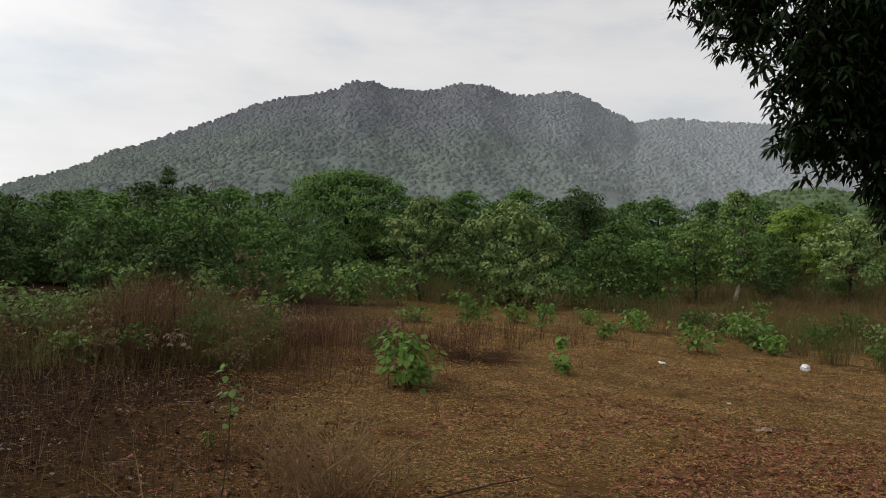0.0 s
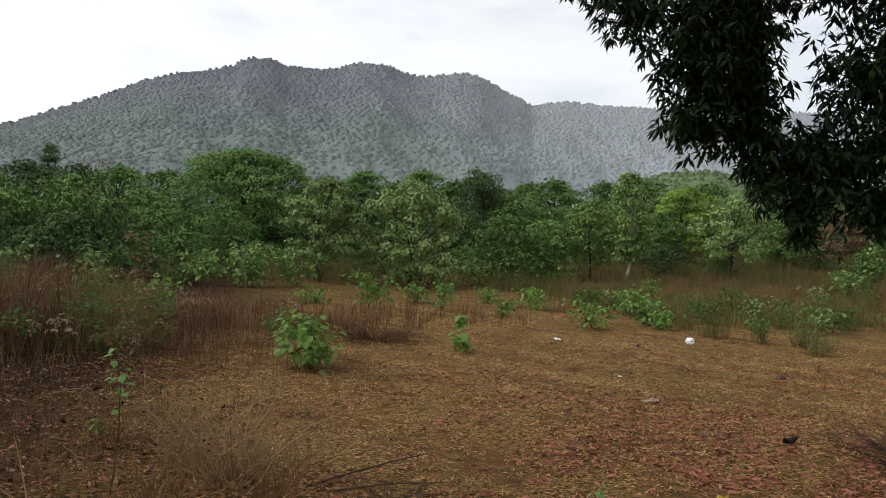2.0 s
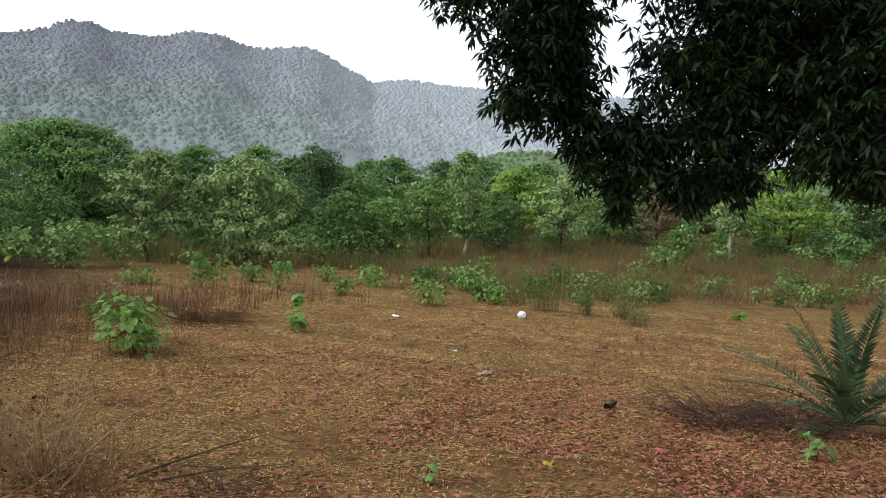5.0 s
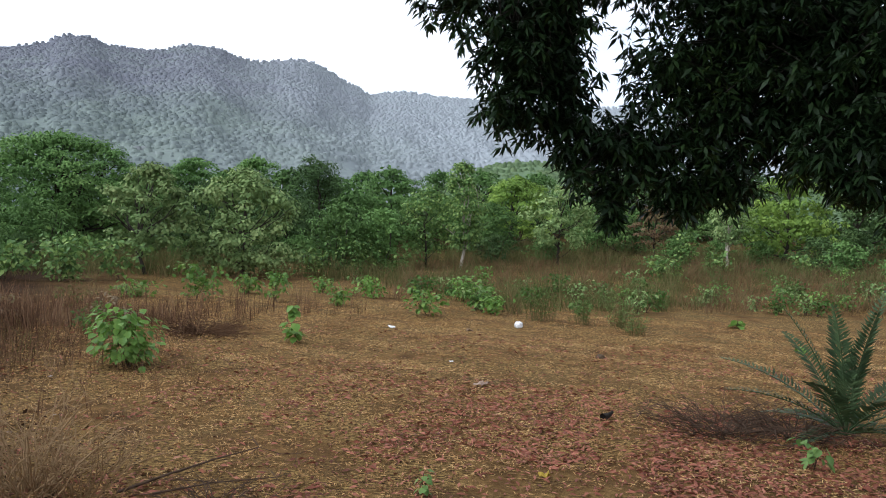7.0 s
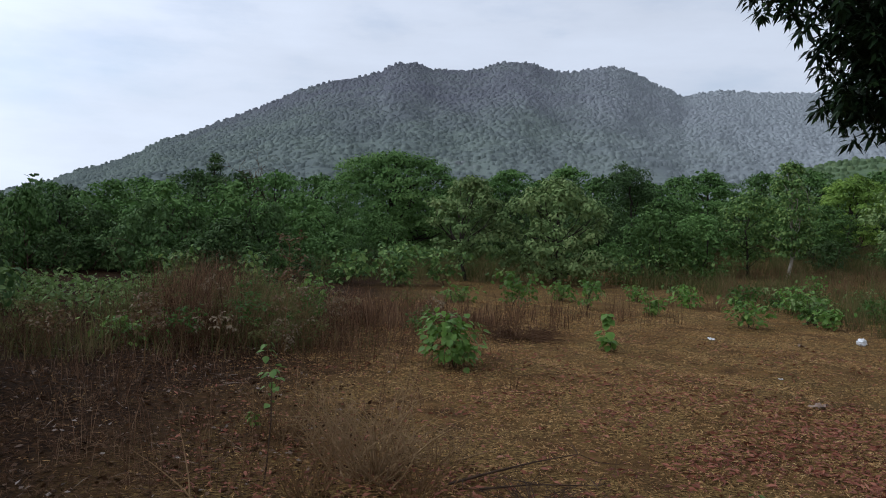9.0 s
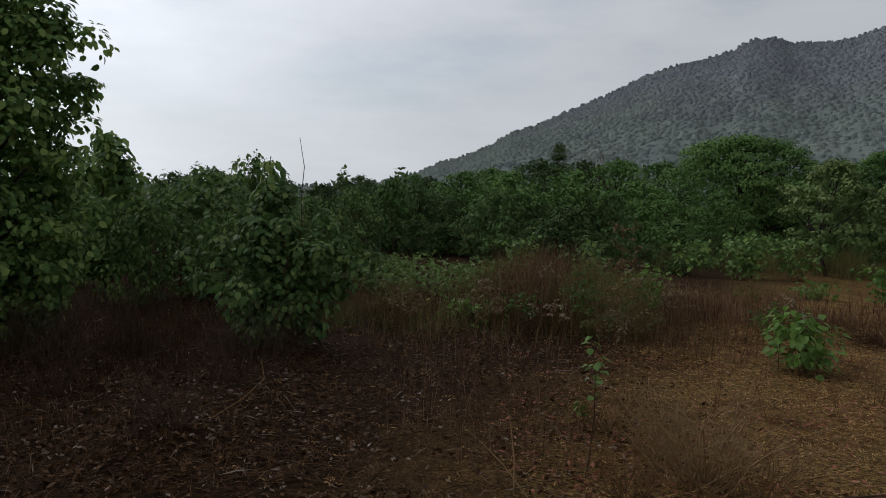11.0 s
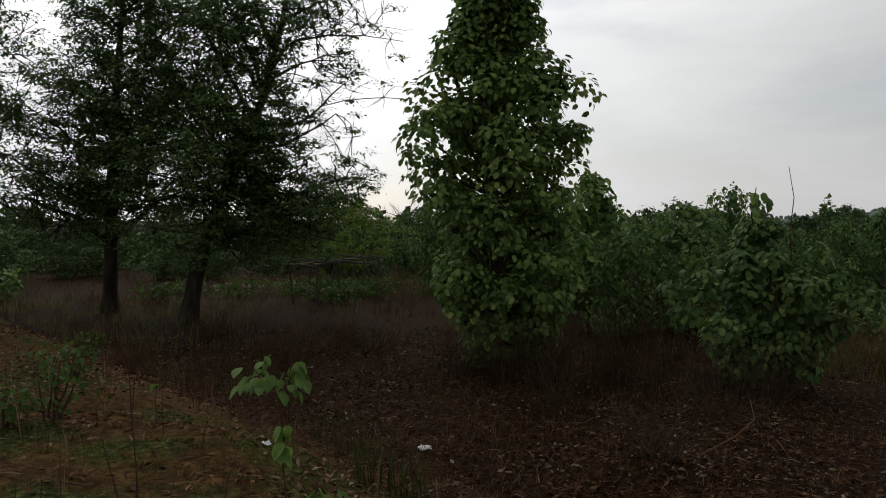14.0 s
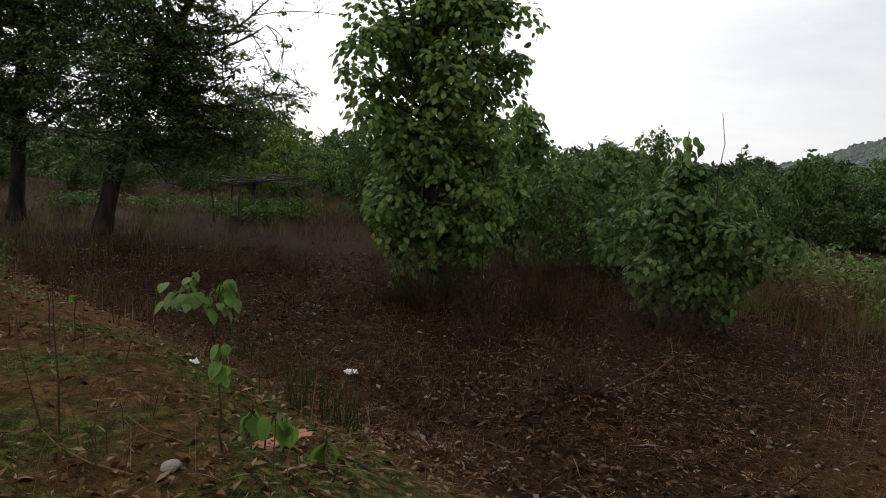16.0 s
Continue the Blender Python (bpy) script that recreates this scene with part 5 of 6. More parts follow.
def stalk_plant(x, y, height, seed, label, mat, head=None, name="dry_weed", reach=0.3, n=10):
    """A tall weed: stem, side stems, and tufts of dry seed heads or leaves."""
    rng = np.random.default_rng(seed)
    ob = thing(name, x, y, label, "plant")
    line = bowed((0, 0, -0.03), (rng.normal(0, 0.1), rng.normal(0, 0.1), height), rng, 0.04, 9)
    wood, C = [tube(line, np.linspace(0.014, 0.005, 9), 5)], []
    for _ in range(n):
        s = line[rng.integers(4, 9)]
        e = s + np.array([*rng.normal(0, reach, 2), rng.uniform(0.02, 0.3)])
        wood.append(tube(bowed(s, e, rng, 0.1, 4), np.linspace(0.006, 0.003, 4), 4))
        C.append(e)
    part("stem", joined(wood), TWIG if mat is not SAPLING else DARK_TWIG, ob, smooth=True)
    part("foliage", clumps(rng, np.array(C), 0.07, 9, 0.8, 0.09, 0.05, 0.2, DIAMOND), mat, ob)
    return ob


stalk_plant(-3.85, 15.7, 2.25, 190, "tall weed with rust-brown dry seed heads", BROWNING, reach=0.2, n=34)
stalk_plant(-5.15, 15.2, 1.05, 191, "dry weed with pale straw-white flower heads", SEED_HEAD, reach=0.22, n=9)
stalk_plant(-4.3, 18.6, 1.2, 192, "tall weed with pale dry heads", SEED_HEAD, n=10)
rng = np.random.default_rng(188)
for k in range(30):
    az, d = rng.uniform(3, 30), rng.uniform(15, 22.5)
    x, y = polar(az, d)
    if math.hypot(x + 0.5, y - 15.75) < 1.6:
        continue
    look_of = k % 5
    stalk_plant(x, y, rng.uniform(0.5, 1.25), 500 + k, ["olive leafy weed among dry stalks", "rust-brown withered weed in grass", "olive leafy weed among dry stalks", "dry weed with pale heads", "dark green leafy weed among stalks"][look_of],
                [GREENGRASS, BROWNING, GREENGRASS, SEED_HEAD, HERB][look_of], reach=rng.uniform(0.14, 0.3), n=int(rng.uniform(14, 30)))
picked_sapling(-2.27, 8.57, 1.62, 0.36, 26, 0.08, 193, "thin upright sapling with few drooping leaves", 1, BIG_LEAF_DULL, 0.55)
picked_sapling(-3.0, 10.7, 0.22, 0.3, 14, 0.1, 194, "tiny green seedling on bare soil", 2)
picked_sapling(17.9, 21.5, 0.35, 0.6, 24, 0.22, 195, "low bright green seedling on the open field", 3)
picked_sapling(16.2, 16.9, 0.22, 0.4, 12, 0.16, 196, "small bright green seedling beside the palm", 2)
picked_sapling(2.9, 8.3, 0.28, 0.3, 18, 0.09, 197, "small grey-green seedling in leaf litter", 3, BIG_LEAF_DULL)
picked_sapling(8.2, 8.1, 0.42, 0.5, 26, 0.13, 198, "dark green seedling at the palm's foot", 3, BIG_LEAF_DULL)
picked_sapling(4.9, 6.9, 0.2, 0.25, 12, 0.1, 199, "tiny seedling in red leaf litter", 2, BIG_LEAF_DULL)
for k, (x, y, h) in enumerate([(-5.5, 2.6, 0.5), (-5.2, 2.75, 0.4), (-7.8, 3.4, 0.55), (-8.6, 3.3, 0.5)]):
    grass_clump(x, y, h, 0.5, 560 + k, HERB, "dark green feathery weed below the track's shoulder", GREENGRASS, "feathery_weed")
# on the shoulder of the track
picked_sapling(-4.17, 1.47, 0.74, 0.2, 9, 0.095, 200, "slender sapling with drooping pale green leaves", 1, droop=3.0, low=0.72)
picked_sapling(-4.11, 1.79, 0.30, 0.30, 8, 0.12, 201, "small bright leafy sapling on the track's shoulder", 2, droop=2.5, low=0.7)
picked_sapling(-4.34, 1.73, 0.24, 0.2, 6, 0.11, 202, "low bright sapling with bunched green leaves", 1, droop=2.0, low=0.6)
picked_sapling(-3.86, 1.96, 0.20, 0.16, 3, 0.14, 206, "low seedling with two round hanging leaves", 1, droop=2.5, low=0.8)
picked_sapling(-7.0, 2.38, 0.84, 0.85, 42, 0.125, 203, "spreading sapling with broad grey-green hanging leaves", 4, BIG_LEAF_DULL, droop=1.8, low=0.65)
picked_sapling(-6.78, 1.24, 0.36, 0.12, 4, 0.085, 204, "thin seedling with two pale leaves", 1, low=0.9, droop=0.0)
for i, (x, y, h) in enumerate([(-7.1, 0.46, 0.58), (-7.0, 0.15, 0.3), (-9.5, 0.9, 0.4), (-12.5, 1.3, 0.4), (-8.45, -0.28, 0.52), (-8.9, -0.9, 0.5)]):
    sapling(x, y, h, 0.42, 205 + i, HERB, "low green weed clump on the track", 0.065, 60, "weed_clump", 6)


def date_palm(x, y):
    """Young palm: stiff feathered fronds out of one foot."""
    rng = np.random.default_rng(220)
    ob = thing("date_palm", x, y, "young date palm with stiff arching grey-green fronds", "palm")
    for i in range(20):
        a = i * 2.4 + rng.normal(0, 0.2)
        tilt = rng.uniform(0.35, 0.95) if i > 4 else rng.uniform(0.05, 0.4)
        L = rng.uniform(1.9, 2.6)
        if i > 13:
            tilt, L = rng.uniform(1.0, 1.35), rng.uniform(1.0, 1.6)
        t = np.linspace(0, 1, 12)
        out = L * (np.sin(tilt) * t + 0.12 * t ** 2)
        hgt = 0.12 + L * (np.cos(tilt) * t - (0.10 + 0.28 * np.sin(tilt)) * t ** 2)
        P = np.stack([np.cos(a) * out, np.sin(a) * out, hgt], 1)
        rib = part("frond", tube(P, np.linspace(0.016, 0.004, 12), 5), PALM, ob, smooth=True)
        m = 29
        tt = np.repeat(np.linspace(0.14, 0.99, m), 2)
        at = np.stack([np.interp(tt, t, P[:, k]) for k in range(3)], 1)
        d = np.stack([np.interp(tt, t, np.gradient(P, axis=0)[:, k]) for k in range(3)], 1)
        d = unit(d)
        side = unit(np.cross(d, [0, 0, 1.0]) + 1e-6)
        sgn = np.tile([1, -1], m)[:, None]
        lift = np.cross(side, d)
        ax = d * 0.6 + side * sgn + lift * 0.4 + rng.normal(0, 0.08, (2 * m, 3))
        ln = 0.24 * np.sin(np.clip(tt * 0.8 + 0.18, 0, 1) * np.pi) + 0.06
        part("blade", leaves(rng, at, ax, lift + side * sgn * 0.2, ln, 0.046, LANCE), PALM, rib)
    return ob


date_palm(9.9, 9.3)


# ---- dry brushwood, logs, stones and scraps ----
def brush(x, y, radius, height, n, seed, label, mat=TWIG, flat=False, name="dry_bush", thick=1.0):
    rng = np.random.default_rng(seed)
    ob = thing(name, x, y, label, "dry bush")
    wood = []
    for k in range(n):
        a, r0 = rng.uniform(0, 2 * np.pi), radius * rng.uniform(0, 0.45)
        s = np.array([math.cos(a) * r0, math.sin(a) * r0, -0.02])
        b = a + rng.normal(0, 0.7)
        rr = radius * rng.uniform(0.3, 1.0)
        e = s + np.array([math.cos(b) * rr, math.sin(b) * rr, height * rng.uniform(0.35, 1.0) * (1 if not flat else rng.uniform(0.1, 1))])
        p = bowed(s, e, rng, 0.12, 6)
        if k < 6:
            part("stem", tube(p, np.linspace(0.009, 0.0035, 6) * thick, 4), mat, ob)
        else:
            wood.append(tube(p, np.linspace(0.0065, 0.0025, 6) * thick, 3))
        for _ in range(3):
            q = p[rng.integers(1, 6)]
            wood.append(tube(bowed(q, q + np.array([*rng.normal(0, 0.16, 2), rng.uniform(-0.02, 0.22) * (0.4 if flat else 1)]), rng, 0.1, 3), np.array([0.0035, 0.0028, 0.002]) * max(1.0, thick * 0.8), 3))
    tagged(part("brushwood", joined(wood), mat, ob), kind="stuff")
    return ob


brush(-1.1, 8.85, 0.75, 1.1, 64, 230, "grey-brown dry bush of fine bare twigs", PALE_TWIG, thick=1.7)
brush(-1.6, 9.6, 0.55, 0.8, 30, 243, "brown dry bush of bare twigs", PALE_TWIG, thick=1.5)
brush(-2.5, 10.3, 0.6, 0.75, 30, 244, "small brown dry bush of twigs", thick=1.4)
brush(-0.5, 9.7, 0.65, 0.6, 28, 245, "low brown bush of dry twigs", PALE_TWIG, thick=1.4)
brush(-0.55, 8.4, 0.6, 0.8, 32, 231, "low dry bush of bare twigs", TWIG)
brush(-1.7, 8.2, 0.5, 0.9, 36, 239, "thin dry bush of bare twigs", TWIG)
brush(0.7, 8.2, 0.55, 0.35, 50, 232, "low grey tangle of dry twigs", DARK_TWIG, True)
brush(8.3, 10.1, 1.2, 0.6, 210, 233, "tangle of dry grey-brown brushwood beside the palm", DARK_TWIG, True, thick=1.1)
brush(9.3, 9.7, 0.95, 0.6, 100, 240, "dark dry brushwood round the palm's foot", DARK_TWIG, True, thick=1.8)
brush(1.0, 19.9, 1.0, 0.5, 170, 234, "heap of reddish dry stalks and weeds", RUST_TWIG, True, "weed_heap", 2.2)
brush(-6.8, 6.9, 0.55, 0.9, 40, 235, "dry reddish bush on a small mound", DARK_TWIG)
brush(-8.0, 9.5, 0.8, 1.3, 60, 236, "tall dark dry bush", DARK_TWIG)
brush(-11.2, 10.4, 0.9, 1.4, 70, 237, "dark tangle of dry stems between the shrubs", DARK_TWIG)
brush(-10.0, 7.8, 0.7, 0.9, 45, 238, "dry dark bush below the teak", DARK_TWIG)

brush(-12.5, 8.5, 0.8, 1.25, 90, 246, "dark dry stems round the teak's foot", DARK_TWIG)
brush(-12.2, 9.3, 0.8, 1.3, 90, 247, "tall dark dry stems beside the teak", DARK_TWIG)
brush(-13.0, 8.0, 0.6, 1.0, 60, 248, "dark dry stems before the teak", DARK_TWIG)
brush(-8.9, 11.4, 0.8, 1.1, 80, 249, "dark dry stems under the shrub", DARK_TWIG)
brush(-9.8, 11.2, 0.7, 1.0, 70, 229, "thin dark stems before the shrub", DARK_TWIG)


rng = np.random.default_rng(241)
scrub_brush = brush(-17.0, 6.5, 0.9, 0.85, 42, 242, "dark dry bush in the undergrowth", RUST_TWIG)
for k in range(36):
    az, d = rng.uniform(44, 94), rng.uniform(12, 31)
    x, y = polar(az, d)
    if y < edge_y(x) + 2.5 or abs(az - 56) < 3 and d < 18 or 60 < az < 74 and d > 19:
        continue
    s = rng.uniform(0.6, 1.25)
    copy_thing(scrub_brush, pose(x, y, float(ground_z(x, y)), 0, 0, rng.uniform(0, 360)) @ Matrix.Diagonal((s, s, s * rng.uniform(0.6, 1.1), 1)))
for k in range(18):
    az, d = rng.uniform(15, 40), rng.uniform(17, 22)
    x, y = polar(az, d)
    s = rng.uniform(0.55, 1.2)
    copy_thing(scrub_brush, pose(x, y, float(ground_z(x, y)), 0, 0, rng.uniform(0, 360)) @ Matrix.Diagonal((s, s, s * rng.uniform(0.7, 1.3), 1)))
for k in range(16):
    x = rng.uniform(-15, -4.6)
    y = float(edge_y(x)) + rng.uniform(0.6, 2.6)
    s = rng.uniform(0.3, 0.7)
    copy_thing(scrub_brush, pose(x, y, float(ground_z(x, y)), 0, 0, rng.uniform(0, 360)) @ Matrix.Scale(s, 4))


def fallen_branch(points, r, seed, label, mat=DARK_TWIG, twigs=6):
    rng = np.random.default_rng(seed)
    x, y = points[0][:2]
    ob = thing("fallen_branch", x, y, label, "branch")
    o = np.array(ob.matrix_basis.translation)
    P = np.array([(px, py, float(ground_z(px, py)) + pz) for px, py, pz in points]) - o
    wood = [tube(P, np.linspace(r, r * 0.35, len(P)), 6)]
    for _ in range(twigs):
        q = P[rng.integers(1, len(P))]
        wood.append(tube(bowed(q, q + np.array([*rng.normal(0, 0.3, 2), rng.uniform(-0.02, 0.15)]), rng, 0.1, 4), np.linspace(r * 0.3, r * 0.12, 4), 4))
    part("bough", joined(wood), mat, ob, smooth=True)
    return ob


fallen_branch([(-0.25, 8.7, 0.02), (0.25, 9.0, 0.10), (0.75, 9.2, 0.16), (1.25, 9.45, 0.2)], 0.018, 250, "thin dark fallen branch in dry litter")
fallen_branch([(0.1, 8.6, 0.03), (0.7, 8.75, 0.06), (1.4, 8.8, 0.05)], 0.014, 251, "thin crooked fallen branch")
fallen_branch([(-2.75, 7.7, 0.02), (-3.0, 8.3, 0.12), (-3.3, 8.9, 0.3), (-3.5, 9.3, 0.38)], 0.012, 252, "pale bent dry stalk leaning over litter", TWIG, 3)
fallen_branch([(-2.5, 7.5, 0.02), (-3.0, 8.0, 0.14), (-3.4, 8.3, 0.24), (-3.8, 8.6, 0.3)], 0.010, 253, "pale bent dry stem near the ground", TWIG, 2)
fallen_branch([(-6.8, 7.6, 0.02), (-6.7, 8.1, 0.25), (-6.8, 8.6, 0.4), (-7.2, 9.0, 0.55)], 0.012, 254, "pale crooked stick standing from leaf litter", TWIG, 2)
fallen_branch([(-4.66, 0.78, 0.0), (-4.64, 0.77, 0.3), (-4.68, 0.75, 0.6), (-4.69, 0.74, 0.92)], 0.007, 256, "thin dark dry stalk standing on the track", DARK_TWIG, 2)
fallen_branch([(-4.74, 0.71, 0.0), (-4.77, 0.66, 0.2), (-4.80, 0.6, 0.46)], 0.006, 257, "short dark dry stalk on the track", DARK_TWIG, 1)
fallen_branch([(-6.4, 1.0, 0.0), (-6.42, 1.0, 0.2), (-6.43, 0.99, 0.4)], 0.006, 258, "thin dry stalk on the track", DARK_TWIG, 2)
fallen_branch([(-4.0, 1.0, 0.01), (-4.2, 0.85, 0.02), (-4.45, 0.75, 0.015), (-4.7, 0.7, 0.02)], 0.008, 259, "fallen twig lying on the track", TWIG, 3)
fallen_branch([(-4.3, 1.35, 0.01), (-4.5, 1.2, 0.025), (-4.8, 1.15, 0.015)], 0.007, 266, "pale dry twig on the track", TWIG, 2)
fallen_branch([(-5.2, 0.6, 0.01), (-5.35, 0.4, 0.03), (-5.6, 0.3, 0.015)], 0.008, 267, "crooked twig lying among leaves", DARK_TWIG, 2)
fallen_branch([(11.2, 24.2, 0.0), (11.1, 24.3, 0.35), (10.9, 24.4, 0.75)], 0.018, 255, "pale dead stick leaning in the grass", TWIG, 1)


def lump(name, x, y, size, seed, mat, label, category, sink=0.2, crumple=0.0):
    """A rounded uneven lump: stone, plastic bundle, wood."""
    rng = np.random.default_rng(seed)
    bm = bmesh.new()
    bmesh.ops.create_icosphere(bm, subdivisions=3, radius=0.5)
    for v in bm.verts:
        d = noise.noise(Vector(v.co) * 2.3 + Vector((seed, 0, 0))) * 0.22 + noise.noise(Vector(v.co) * 6 + Vector((0, seed, 0))) * 0.09
        d += crumple * (abs(noise.noise(Vector(v.co) * 4.5 + Vector((seed, seed, 0)))) * 1.6 - 0.35)
        v.co = v.co * (1 + d)
        v.co = Vector((v.co.x * size[0], v.co.y * size[1], (v.co.z + 0.5 - sink) * size[2]))
    me = bpy.data.meshes.new(name)
    bm.to_mesh(me)
    bm.free()
    me.materials.append(mat)
    ob = new(name, me)
    ob.matrix_basis = pose(x, y, float(ground_z(x, y)), 0, 0, rng.uniform(0, 360))
    return tagged(ob, label, category)


lump("plastic_bag", 9.9, 21.3, (0.24, 0.20, 0.2), 260, SHEET, "crumpled white plastic bag on the field", "bag", 0.12, 0.4)
lump("stone", 9.75, 16.3, (0.22, 0.17, 0.17), 261, STONE, "brown half-buried stone on the field", "stone", 0.3)
lump("stone", -4.0, 1.18, (0.115, 0.085, 0.06), 262, PALE_STONE, "small pale stone on the track", "stone", 0.25)
lump("stone", -5.0, 0.4, (0.07, 0.06, 0.05), 263, STONE, "small grey stone on the track", "stone", 0.25)
fallen_branch([(6.74, 11.0, 0.05), (6.80, 11.02, 0.06), (6.87, 11.03, 0.08), (6.95, 11.06, 0.12)], 0.07, 264, "short charred black branch end on litter", CHAR_AND_BOUGH, 0)


def scrap(name, x, y, w, d, mat, seed, label, category="scrap", bend=0.03, turn=None):
    """A thin crumpled sheet lying on the ground."""
    rng = np.random.default_rng(seed)
    n = 6
    gx, gy = np.meshgrid(np.linspace(-0.5, 0.5, n) * w, np.linspace(-0.5, 0.5, n) * d, indexing="ij")
    gz = 0.02 + np.abs(rng.normal(0, bend, (n, n)))
    top = np.stack([gx + rng.normal(0, 0.04 * w, (n, n)), gy + rng.normal(0, 0.04 * d, (n, n)), gz], -1).reshape(-1, 3)
    V = np.concatenate([top, top - [0, 0, 0.006]])
    F = []
    for i in range(n - 1):
        for j in range(n - 1):
            q = (i * n + j, (i + 1) * n + j, (i + 1) * n + j + 1, i * n + j + 1)
            F += [q, tuple(n * n + k for k in q[::-1])]
    rim = [i * n for i in range(n)] + [(n - 1) * n + j for j in range(1, n)] + [i * n + n - 1 for i in range(n - 2, -1, -1)] + list(range(n - 2, 0, -1))
    for a, b in zip(rim, rim[1:] + rim[:1]):
        F.append((b, a, a + n * n, b + n * n))
    ob = new(name, mesh_from(name, V, np.array(F), mat, False))
    ob.matrix_basis = pose(x, y, float(ground_z(x, y)), 0, 0, rng.uniform(0, 360) if turn is None else turn)
    return tagged(ob, label, category)


scrap("plastic_scrap", 6.1, 21.5, 0.26, 0.16, SHEET, 270, "small white plastic scrap on dry soil")
scrap("plastic_scrap", 8.1, 20.6, 0.28, 0.16, CARD, 271, "pale faded wrapper on straw")
scrap("card_scrap", 5.7, 13.6, 0.30, 0.18, CARD, 272, "faded pinkish card lying on litter")
scrap("plastic_scrap", 5.95, 16.0, 0.08, 0.06, SHEET, 277, "tiny white scrap on straw", bend=0.008)
scrap("yellow_leaf", 4.5, 8.5, 0.14, 0.08, YELLOW, 273, "single fallen yellow leaf on red litter", "leaf")
scrap("plastic_scrap", -8.9, 4.9, 0.20, 0.15, SHEET, 274, "white plastic scrap among dead leaves", bend=0.02)
scrap("plastic_scrap", -6.05, 1.95, 0.09, 0.05, SHEET, 275, "tiny white scrap on the track's shoulder", bend=0.008)
scrap("broken_tile", -4.27, 1.88, 0.42, 0.12, CLAY, 276, "broken reddish clay tile on the shoulder", "tile", 0.012, 104)


# ---- grass, straw and leaf litter ----
def blades(rng, x, y, height, width, lean=0.25, segs=True):
    """Upright blades of grass: a bent ribbon each."""
    n = len(x)
    base = np.stack([x, y, ground_z(x, y) - np.minimum(0.02, height * 0.1)], 1)
    a = rng.uniform(0, 2 * np.pi, n)
    side = np.stack([np.cos(a), np.sin(a), np.zeros(n)], 1) * (width / 2)[:, None]
    tilt = rng.normal(0, lean, (n, 2)) * height[:, None]
    mid = base + np.concatenate([tilt * 0.35, (height * 0.55)[:, None]], 1)
    tip = base + np.concatenate([tilt, (height * rng.uniform(0.85, 1.0, n))[:, None]], 1)
    V = np.stack([base - side, base + side, mid + side * 0.8, mid - side * 0.8, tip], 1).reshape(-1, 3)
    F = (np.array([(0, 1, 2), (0, 2, 3), (3, 2, 4)])[None] + (np.arange(n) * 5)[:, None, None]).reshape(-1, 3)
    return V, F


def noise2(x, y, s, seed):
    """Smooth patchiness between 0 and 1."""
    return 0.5 + 0.25 * (np.sin(x * s + seed) * np.cos(y * s * 1.3 + seed * 2) + np.sin((x + y) * s * 0.6 + seed * 3) + 0.6 * np.sin(x * s * 2.7 - y * s * 2.1 + seed))


def sown(rng, n, az, d, keep):
    """Plan points over a fan of bearings and distances, thinned by keep(x, y)."""
    a, r = np.radians(rng.uniform(*az, n)), np.sqrt(rng.uniform(d[0] ** 2, d[1] ** 2, n))
    x, y = -np.sin(a) * r, np.cos(a) * r
    k = rng.random(n) < keep(x, y, np.degrees(a), r)
    return x[k], y[k]


def stuff(name, geometry, mat, label, category):
    return tagged(new(name, mesh_from(name, *geometry, mat)), label, category, kind="stuff")


rng = np.random.default_rng(300)


def clump_points(x, y, per, spread):
    x, y = np.repeat(x, per), np.repeat(y, per)
    return x + rng.normal(0, spread, len(x)), y + rng.normal(0, spread, len(y))


# tall brown and green grass along the wood's edge
x, y = sown(rng, 5200, (-52, 12), (25, 62), lambda x, y, a, r: np.clip((r - np.interp(a, [-52, -43, -30, -24, -14, -8, 0, 12], [38, 36, 29, 26, 36, 37, 36, 34])) / 2, 0, 1) * (0.25 + 0.75 * (noise2(x, y, 0.35, 4) > 0.4)))
x, y = clump_points(x, y, 13, 0.2)
h = rng.uniform(0.25, 1.15, len(x)) * (0.1 + 1.45 * noise2(x, y, 1.1, 9))
stuff("tall_grass", blades(rng, x, y, h, rng.uniform(0.014, 0.035, len(x)), 0.4), GREENGRASS, "tall brown-green grass along the edge of the wood", "grass")
x, y = sown(rng, 2600, (-52, -12), (24, 50), lambda x, y, a, r: np.clip((r - np.interp(a, [-52, -43, -30, -24, -12], [36, 34, 28, 25, 30])) / 3, 0, 1) * (noise2(x, y, 0.3, 1) > 0.45))
x, y = clump_points(x, y, 10, 0.15)
stuff("dry_tall_grass", blades(rng, x, y, rng.uniform(0.2, 1.0, len(x)) * (0.15 + 1.35 * noise2(x, y, 1.4, 19)), rng.uniform(0.012, 0.026, len(x)), 0.45), TAN_GRASS, "dry russet grass before the wood", "grass")
# reddish stalks on the near side
x, y = sown(rng, 7600, (-14, 34), (14, 26), lambda x, y, a, r: np.clip((r - np.interp(a, [-14, -8, -2, 3, 8, 14, 22, 34], [24, 22.5, 20.5, 19.3, 18.0, 16.8, 17.2, 18])) / 2, 0, 1) * np.interp(a, [-14, -6, 0, 4, 14, 24, 34], [0.15, 0.4, 0.75, 1.0, 0.75, 0.25, 0.1]) * np.interp(r, [14, 22, 26], [1, 0.8, 0.25]) * (0.25 + 0.75 * (noise2(x, y, 1.1, 21) > 0.5)))
x, y = clump_points(x, y, 8, 0.11)
h = rng.uniform(0.3, 1.25, len(x)) ** 1.2 * (0.3 + 1.1 * noise2(x, y, 0.9, 6))
